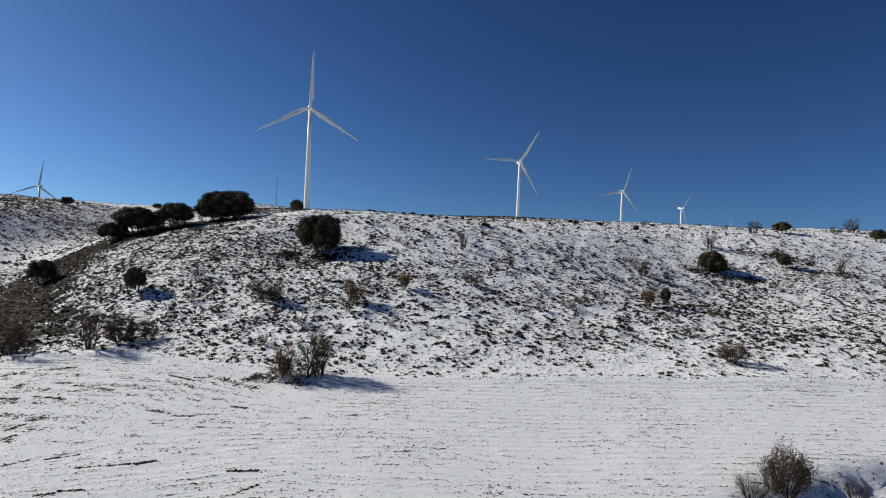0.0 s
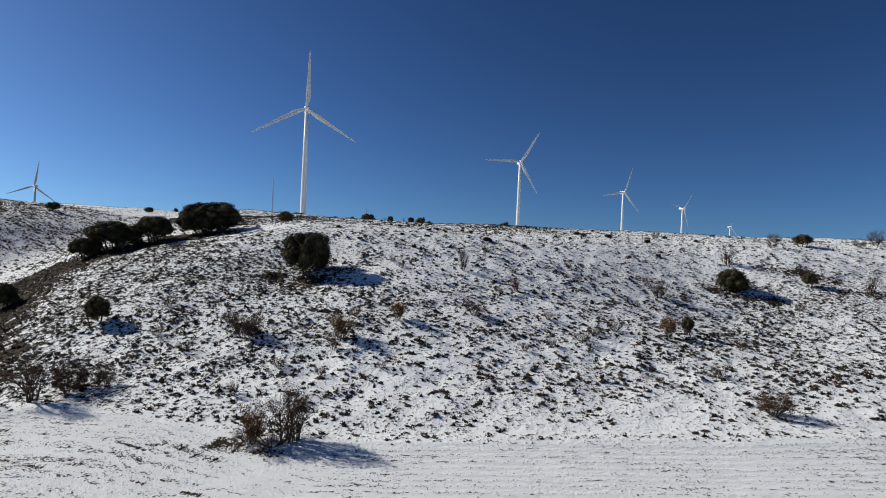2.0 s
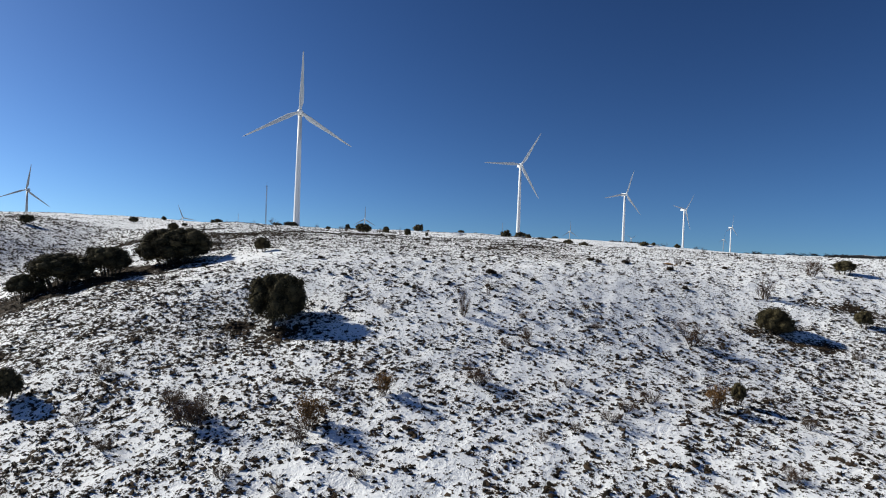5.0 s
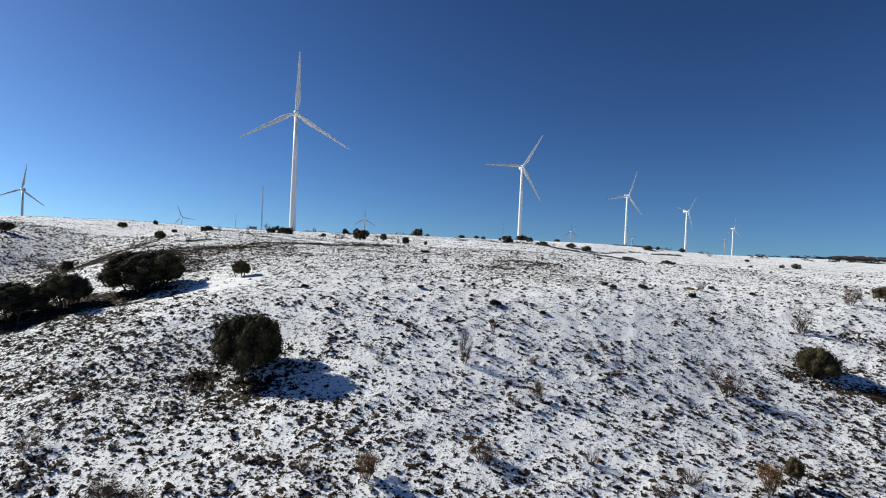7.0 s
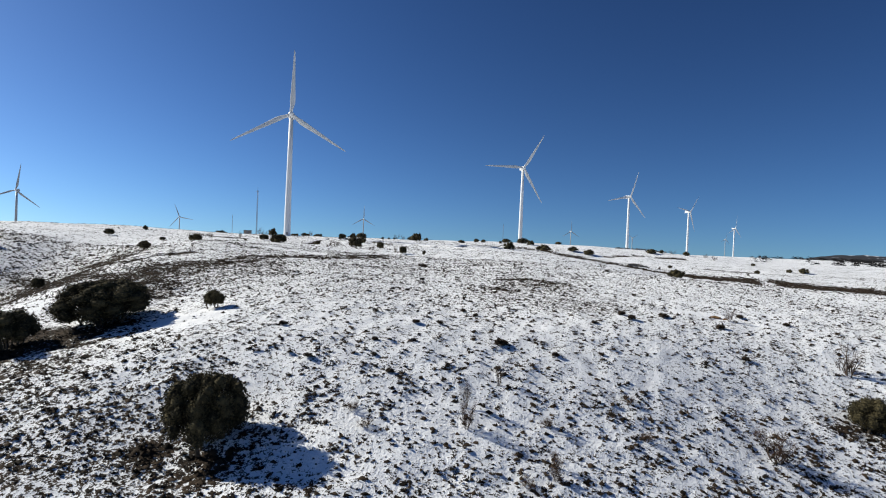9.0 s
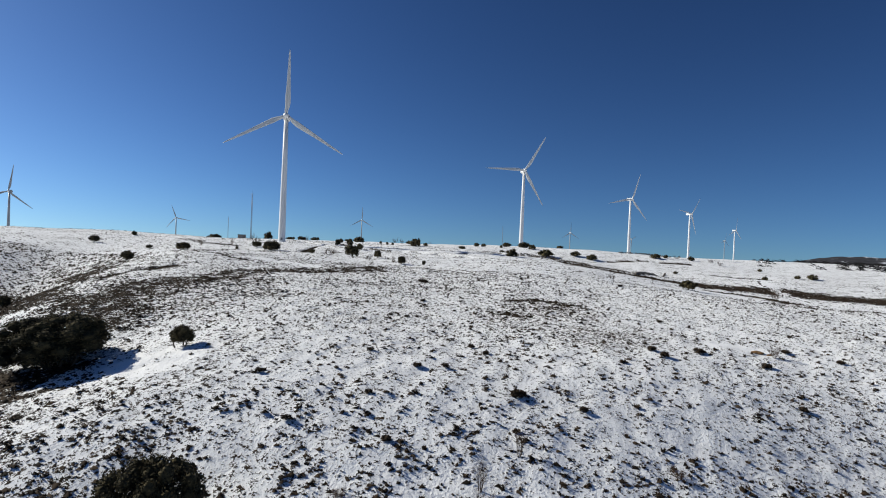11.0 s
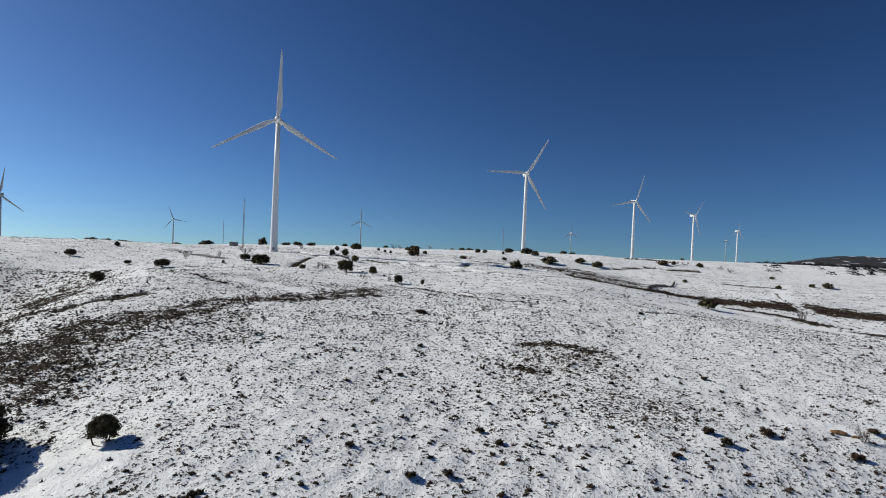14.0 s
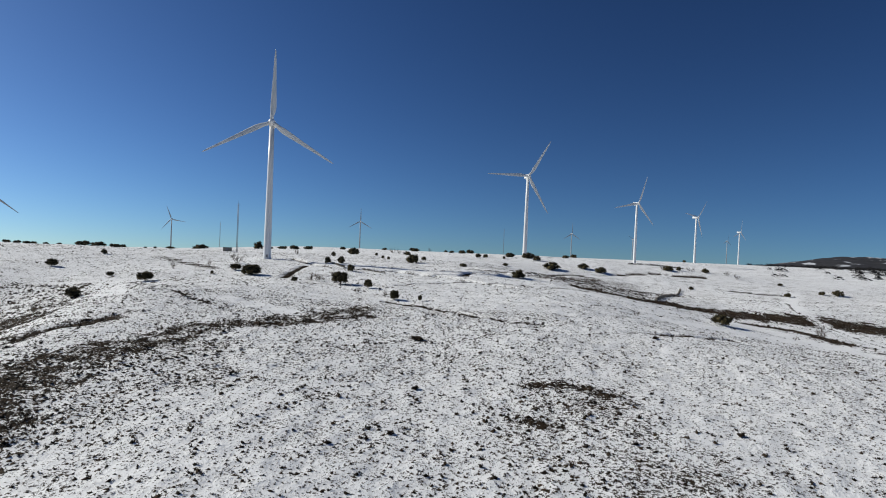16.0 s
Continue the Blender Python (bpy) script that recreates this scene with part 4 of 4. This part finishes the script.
oak(-354.7, 587.2, 15.2, 4.9, FAR_OAK, group="oaks on the plateau")
oak(-295.3, 523.7, 10.4, 3.3, FAR_OAK, group="oaks on the plateau")
oak(-323.3, 576.5, 6.4, 3.2, FAR_OAK, group="oaks on the plateau")
oak(-184.6, 347.4, 3.7, 2.9, FAR_OAK, group="oaks on the plateau")
oak(-170.2, 294.9, 4.6, 3.2, FAR_OAK, group="oaks on the plateau")
oak(-113.8, 231.1, 4.2, 3.2, FAR_OAK, group="oaks on the plateau")
oak(-167.1, 223.6, 5.4, 3.8, "dark bush on the hillside beyond the ravine")
oak(-104.0, 172.0, 3.2, 2.8, "small dark holm oak in the brown hollow")
oak(-134.1, 277.3, 2.9, 1.7, FAR_OAK, group="oaks on the plateau")
oak(-110.3, 260.3, 5.7, 3.4, FAR_OAK, group="oaks on the plateau")
oak(-283.5, 545.9, 3.0, 1.5, FAR_OAK, group="oaks on the plateau")
oak(-261.6, 523.3, 2.8, 1.9, FAR_OAK, group="oaks on the plateau")
oak(-253.9, 532.9, 9.6, 2.4, FAR_OAK, group="oaks on the plateau")
oak(-222.5, 522.2, 12.2, 4.2, FAR_OAK, group="oaks on the plateau")
oak(-186.0, 554.5, 9.0, 8.0, FAR_OAK, group="oaks on the plateau")
oak(-180.3, 571.0, 4.1, 2.1, FAR_OAK, group="oaks on the plateau")
oak(-174.3, 582.7, 9.5, 3.2, FAR_OAK, group="oaks on the plateau")
oak(-165.2, 591.1, 9.2, 4.3, FAR_OAK, group="oaks on the plateau")
oak(-155.8, 603.5, 9.9, 3.9, FAR_OAK, group="oaks on the plateau")
oak(-103.2, 315.9, 5.0, 3.0, FAR_OAK, group="oaks on the plateau")
oak(-91.7, 305.1, 9.0, 4.7, FAR_OAK, group="oaks on the plateau")
oak(-105.9, 299.3, 1.4, 1.6, FAR_OAK, group="oaks on the plateau")
oak(-94.5, 456.7, 4.0, 3.6, FAR_OAK, group="oaks on the plateau")
oak(-76.6, 371.6, 3.7, 4.0, FAR_OAK, group="oaks on the plateau")
oak(-70.0, 374.9, 4.6, 4.6, FAR_OAK, group="oaks on the plateau")
oak(-55.9, 334.2, 3.7, 3.7, FAR_OAK, group="oaks on the plateau")
oak(-92.7, 516.6, 10.1, 6.4, FAR_OAK, group="oaks on the plateau")
oak(-139.7, 684.3, 7.6, 3.8, FAR_OAK, group="oaks on the plateau")
oak(-49.8, 286.8, 6.9, 5.2, FAR_OAK, group="oaks on the plateau")
oak(-65.5, 280.2, 2.5, 1.9, FAR_OAK, group="oaks on the plateau")
oak(-36.7, 273.4, 3.2, 3.4, FAR_OAK, group="oaks on the plateau")
oak(-24.1, 250.4, 3.0, 3.0, FAR_OAK, group="oaks on the plateau")
oak(-16.1, 251.4, 1.4, 2.0, FAR_OAK, group="oaks on the plateau")
oak(-72.1, 503.7, 2.7, 2.7, FAR_OAK, group="oaks on the plateau")
oak(-60.1, 460.1, 2.4, 2.4, FAR_OAK, group="oaks on the plateau")
oak(-53.7, 443.4, 2.3, 2.3, FAR_OAK, group="oaks on the plateau")
oak(-119.0, 861.3, 9.8, 4.1, FAR_OAK, group="oaks on the plateau")
oak(-33.6, 399.4, 8.0, 6.0, FAR_OAK, group="oaks on the plateau")
oak(-30.5, 449.1, 3.8, 3.1, FAR_OAK, group="oaks on the plateau")
oak(-51.3, 537.3, 6.7, 3.8, FAR_OAK, group="oaks on the plateau")
oak(-73.8, 843.2, 16.0, 5.6, FAR_OAK, group="oaks on the plateau")
oak(-44.5, 1246.7, 8.5, 6.1, FAR_OAK, group="oaks on the plateau")
oak(-23.0, 885.3, 7.6, 4.2, FAR_OAK, group="oaks on the plateau")
oak(-7.0, 866.0, 11.5, 5.7, FAR_OAK, group="oaks on the plateau")
oak(6.4, 1082.7, 16.7, 8.4, FAR_OAK, group="oaks on the plateau")
oak(8.5, 543.6, 5.8, 3.9, FAR_OAK, group="oaks on the plateau")
oak(14.9, 547.9, 4.9, 3.4, FAR_OAK, group="oaks on the plateau")
oak(-3.3, 384.7, 4.4, 2.2, FAR_OAK, group="oaks on the plateau")
oak(37.4, 568.8, 10.1, 4.6, FAR_OAK, group="oaks on the plateau")
oak(30.4, 540.2, 2.9, 2.9, FAR_OAK, group="oaks on the plateau")
oak(51.9, 554.9, 11.8, 5.9, FAR_OAK, group="oaks on the plateau")
oak(57.9, 540.4, 7.6, 4.8, FAR_OAK, group="oaks on the plateau")
oak(64.7, 503.8, 14.9, 7.0, FAR_OAK, group="oaks on the plateau")
oak(23.4, 343.0, 7.1, 4.9, FAR_OAK, group="oaks on the plateau")
oak(91.4, 515.2, 10.8, 4.9, FAR_OAK, group="oaks on the plateau")
oak(102.9, 505.6, 10.5, 5.3, FAR_OAK, group="oaks on the plateau")
oak(92.8, 599.9, 7.5, 3.2, FAR_OAK, group="oaks on the plateau")
oak(174.7, 975.6, 12.9, 6.5, FAR_OAK, group="oaks on the plateau")
oak(27.9, 490.5, 5.1, 2.6, FAR_OAK, group="oaks on the plateau")
oak(161.9, 526.9, 9.2, 4.6, FAR_OAK, group="oaks on the plateau")
oak(171.6, 530.1, 3.7, 3.7, FAR_OAK, group="oaks on the plateau")
oak(194.0, 532.7, 7.4, 4.2, FAR_OAK, group="oaks on the plateau")
oak(87.4, 273.2, 6.7, 3.9, FAR_OAK, group="oaks on the plateau")
oak(156.4, 467.2, 4.0, 2.4, FAR_OAK, group="oaks on the plateau")
oak(215.6, 455.4, 5.3, 3.4, FAR_OAK, group="oaks on the plateau")
oak(245.7, 467.7, 4.7, 3.1, FAR_OAK, group="oaks on the plateau")
oak(254.9, 465.6, 7.8, 4.7, FAR_OAK, group="oaks on the plateau")
oak(233.0, 495.0, 4.2, 2.5, FAR_OAK, group="oaks on the plateau")
oak(466.0, 1259.9, 7.3, 6.0, FAR_OAK, group="oaks on the plateau")
FAR_SHRUB = "grey leafless bush far off on the snowy plateau"
shrub(-118.4, 451.0, 4.7, 4.7, FAR_SHRUB, FAR_BUSHES, group="bushes on the plateau")
shrub(-128.0, 310.1, 2.9, 3.7, FAR_SHRUB, FAR_BUSHES, group="bushes on the plateau")
shrub(-120.7, 327.0, 2.6, 4.2, FAR_SHRUB, FAR_BUSHES, group="bushes on the plateau")
shrub(-114.8, 344.0, 6.7, 5.6, FAR_SHRUB, FAR_BUSHES, group="bushes on the plateau")
shrub(-61.4, 296.1, 11.3, 3.6, FAR_SHRUB, FAR_BUSHES, group="bushes on the plateau")
shrub(-37.4, 259.1, 2.6, 3.0, FAR_SHRUB, FAR_BUSHES, group="bushes on the plateau")
shrub(-27.5, 254.2, 1.8, 3.6, FAR_SHRUB, FAR_BUSHES, group="bushes on the plateau")
shrub(-69.0, 571.9, 5.1, 5.7, FAR_SHRUB, FAR_BUSHES, group="bushes on the plateau")
shrub(-61.3, 559.9, 4.5, 5.0, FAR_SHRUB, FAR_BUSHES, group="bushes on the plateau")
shrub(-51.9, 826.1, 5.5, 7.0, FAR_SHRUB, FAR_BUSHES, group="bushes on the plateau")
shrub(158.7, 530.8, 3.7, 4.2, FAR_SHRUB, FAR_BUSHES, group="bushes on the plateau")
shrub(182.3, 534.0, 6.5, 3.7, FAR_SHRUB, FAR_BUSHES, group="bushes on the plateau")
shrub(210.8, 529.9, 6.4, 3.7, FAR_SHRUB, FAR_BUSHES, group="bushes on the plateau")
shrub(208.4, 510.0, 5.3, 4.8, FAR_SHRUB, FAR_BUSHES, group="bushes on the plateau")
shrub(52.9, 257.8, 3.3, 2.5, FAR_SHRUB, FAR_BUSHES, group="bushes on the plateau")
shrub(120.1, 270.5, 4.6, 5.0, FAR_SHRUB, FAR_BUSHES, group="bushes on the plateau")
shrub(105.5, 261.2, 1.8, 1.6, FAR_SHRUB, FAR_BUSHES, group="bushes on the plateau")
shrub(88.0, 464.9, 15.8, 4.0, FAR_SHRUB, FAR_BUSHES, group="bushes on the plateau")
shrub(47.9, 354.2, 8.5, 2.3, FAR_SHRUB, FAR_BUSHES, group="bushes on the plateau")

# ---- masts, hut, field walls, distance ----
def lattice_mast(x, y, height, side, label):
    top = tagged(new("lattice_mast"), label, "mast", "masts on the plateau")
    top.matrix_basis = pose(x, y, stand(x, y))
    corner = [(side * math.cos(a), side * math.sin(a)) for a in (0.3, 0.3 + math.tau / 3, 0.3 + 2 * math.tau / 3)]
    for c in corner:
        bm = bmesh.new()
        tube(bm, (*c, -0.5), (c[0] * 0.8, c[1] * 0.8, height), 0.13, 0.10, 6)
        part("leg", bm, STEEL, top)
    bm, n = bmesh.new(), int(height / 1.5)
    for k in range(n):
        for i in range(3):
            a, b = corner[i], corner[(i + 1) % 3]
            if k % 2:
                a, b = b, a
            tube(bm, (*a, k * 1.5), (*b, k * 1.5 + 1.5), 0.07, 0.07, 4)
    part("lacing", bm, STEEL, top)
    bm = bmesh.new()
    tube(bm, (0, 0, height - 0.3), (0, 0, height + 2.2), 0.05, 0.03, 6)
    tube(bm, (-1.4, 0, height - 1), (1.4, 0, height - 1), 0.04, 0.04, 5)
    part("sensor_arm", bm, DARK, top)
    return top


lattice_mast(-159.6, 447.7, 33.5, 0.5, "slender grey lattice measuring mast on the plateau")
lattice_mast(-330, 790, 34.0, 0.35, "thin grey mast far off on the plateau")
lattice_mast(74, 1180, 52.0, 0.4, "thin grey mast far off behind the plateau")


def hut(x, y, w, d, h, label):
    top = tagged(new("hut"), label, "hut")
    top.matrix_basis = pose(x, y, stand(x, y) - 0.1, 0, 0, 12)
    bm = bmesh.new()
    box(bm, (-w / 2, -d / 2, -0.4), (w / 2, d / 2, h), 0.03)
    walls = part("wall", bm, STONE, top)
    bm = bmesh.new()
    box(bm, (-w / 2 - 0.3, -d / 2 - 0.3, h), (w / 2 + 0.3, d / 2 + 0.3, h + 0.22), 0.05)
    part("roof", bm, DARK, top)
    bm = bmesh.new()
    box(bm, (-0.5, -d / 2 - 0.05, 0.1), (0.5, -d / 2 + 0.02, 2.1), 0.02)
    part("door", bm, STEEL, walls, "grey steel door")


hut(-168, 452, 5.2, 3.4, 2.5, "small stone hut beside the lattice mast")


def field_wall(places, height, label):
    """A dry wall of rough stones that follows the ground."""
    r, bm = random.Random(int(places[0][0] * 7)), bmesh.new()
    for (x0, y0), (x1, y1) in zip(places, places[1:]):
        length = math.hypot(x1 - x0, y1 - y0)
        for k in range(int(length / 0.75)):
            for row in range(2):
                f = (k + 0.5 * row + r.uniform(0, 0.3)) * 0.75 / length
                x, y = x0 + f * (x1 - x0) + r.gauss(0, 0.15), y0 + f * (y1 - y0) + r.gauss(0, 0.15)
                if r.random() < 0.12 + 0.2 * row:
                    continue
                vs = bmesh.ops.create_icosphere(bm, subdivisions=1, radius=1)["verts"]
                sx, sy, sz = r.uniform(0.35, 0.6), r.uniform(0.3, 0.5), height * r.uniform(0.3, 0.42)
                z = stand(x, y) + height * (0.22 + 0.45 * row)
                for v in vs:
                    v.co = (x + v.co.x * sx * r.uniform(0.8, 1.1), y + v.co.y * sy * r.uniform(0.8, 1.1), z + v.co.z * sz)
    return tagged(part("stone_wall", bm, STONE), label, "wall", "dry stone walls")


field_wall(((83, 325), (108, 376), (147, 462)), 1.5, "tumbled dry stone wall along the brook")
field_wall(((137, 551), (160, 556), (186, 554)), 1.4, "low dry stone wall on the far pasture")
field_wall(((-75, 372), (-62, 352), (-40, 340)), 1.0, "low tumbled wall of field stones in the snow")
field_wall(((30, 372), (48, 380), (70, 372)), 1.0, "low tumbled wall of field stones in the snow")


def far_hill():
    xs, ys = np.linspace(1000, 4700, 240), np.linspace(2700, 4700, 60)
    X, Y = np.meshgrid(xs, ys)
    rise = np.exp(-((Y - 3500) / 520) ** 2) * step(1500, 2500, X + 0.15 * (Y - 3500)) * (116 + 10 * wave(X, Y, 900, 51))
    Z = land(X, Y) - 8 + rise + (4.0 * wave(X, Y, 260, 52) + 3.0 * wave(X, Y, 90, 53)) * step(0, 30, rise)
    n, m = X.shape
    i = (np.arange(n - 1)[:, None] * m + np.arange(m - 1)[None]).ravel()
    ob = sheet("backdrop_hill", np.stack([X.ravel(), Y.ravel(), Z.ravel()], 1), np.stack([i, i + 1, i + m + 1, i + m], 1), WOODED)
    ob.data.polygons.foreach_set("use_smooth", np.ones(len(i), bool))
    return tagged(ob, "dark wooded ridge on the horizon with patches of snow", "hill", kind="structure")


def wooded_material():
    mat, nodes, links, bsdf = shader("wooded_hill", 0.9)
    at = nodes.new("ShaderNodeTexCoord").outputs["Object"]
    broad, fine = noise_node(nodes, links, at, 0.006, 5, 0.6), noise_node(nodes, links, at, 0.05, 4)
    # haze of distance is put into the trees as dark bluish tones
    trees = ramp(nodes, links, fine, ((0.35, (0.009, 0.010, 0.013)), (0.65, (0.026, 0.025, 0.028))))
    open_snow = ramp(nodes, links, broad, ((0.57, (0, 0, 0)), (0.61, (1, 1, 1))))
    links.new(mix(nodes, links, open_snow, trees, (0.5, 0.52, 0.56)), bsdf.inputs["Base Color"])
    return mat


WOODED = wooded_material()
far_hill()


def far_woods():
    """Scrub and woodland on the far pastures, in one mesh of leafy heaps."""
    r = np.random.default_rng(77)
    v, f = crown_arrays(r, 32, 0.17, 5)
    v, f = v[:128], f[:32]
    vs, fs, count = [], [], 0
    for k in range(1900):
        y = r.uniform(650, 2300)
        x = y * r.uniform(0.48, 1.1)
        near = float(step(1000, 700, np.array(y)))
        if r.uniform() > 0.2 + 0.9 * step(0.5 + 0.08 * near, 0.72 + 0.05 * near, np.array(x / y)):
            continue
        w, h = r.uniform(5, 15), r.uniform(2.5, 6)
        z = stand(x, y)
        vs.append(v * np.array([w, w, h]) + np.array([x, y, z - 0.2]))
        fs.append(f + count)
        count += len(v)
    tagged(sheet("far_woods", np.concatenate(vs), np.concatenate(fs), FAR_WOOD), "brown scrub and woodland on the far pastures", "woods", kind="stuff")


far_woods()


def earth_mound(x, y, w, h, label):
    """A low heap of freshly dug earth, lumpy and longer than it is wide."""
    r, bm = random.Random(5), bmesh.new()
    bmesh.ops.create_icosphere(bm, subdivisions=3, radius=1)
    for v in bm.verts:
        lump = 1 + 0.16 * math.sin(5 * v.co.x + 2) * math.cos(4 * v.co.y) + r.uniform(-0.06, 0.06)
        v.co = (v.co.x * lump * w / 2, v.co.y * lump * w / 3.4, v.co.z * lump * h * (1 if v.co.z > 0 else 0.4))
    ob = part("earth_mound", bm, OCHRE)
    ob.matrix_basis = pose(x, y, stand(x, y), 0, 0, -12)
    return tagged(ob, label, "mound")


earth_mound(41.2, 134.5, 1.7, 0.3, "small heap of freshly dug ochre earth in the snow")
earth_mound(42.4, 133.6, 0.8, 0.2, "small clod of dug ochre earth in the snow")

# the prototypes have done their work
for o in TREE_KINDS + SHRUBS + TALL + FANS + BUSHES + LEAFY + ORANGES + UPRIGHT + FAR_BUSHES:
    for c in [*o.children_recursive, o]:
        bpy.data.objects.remove(c)
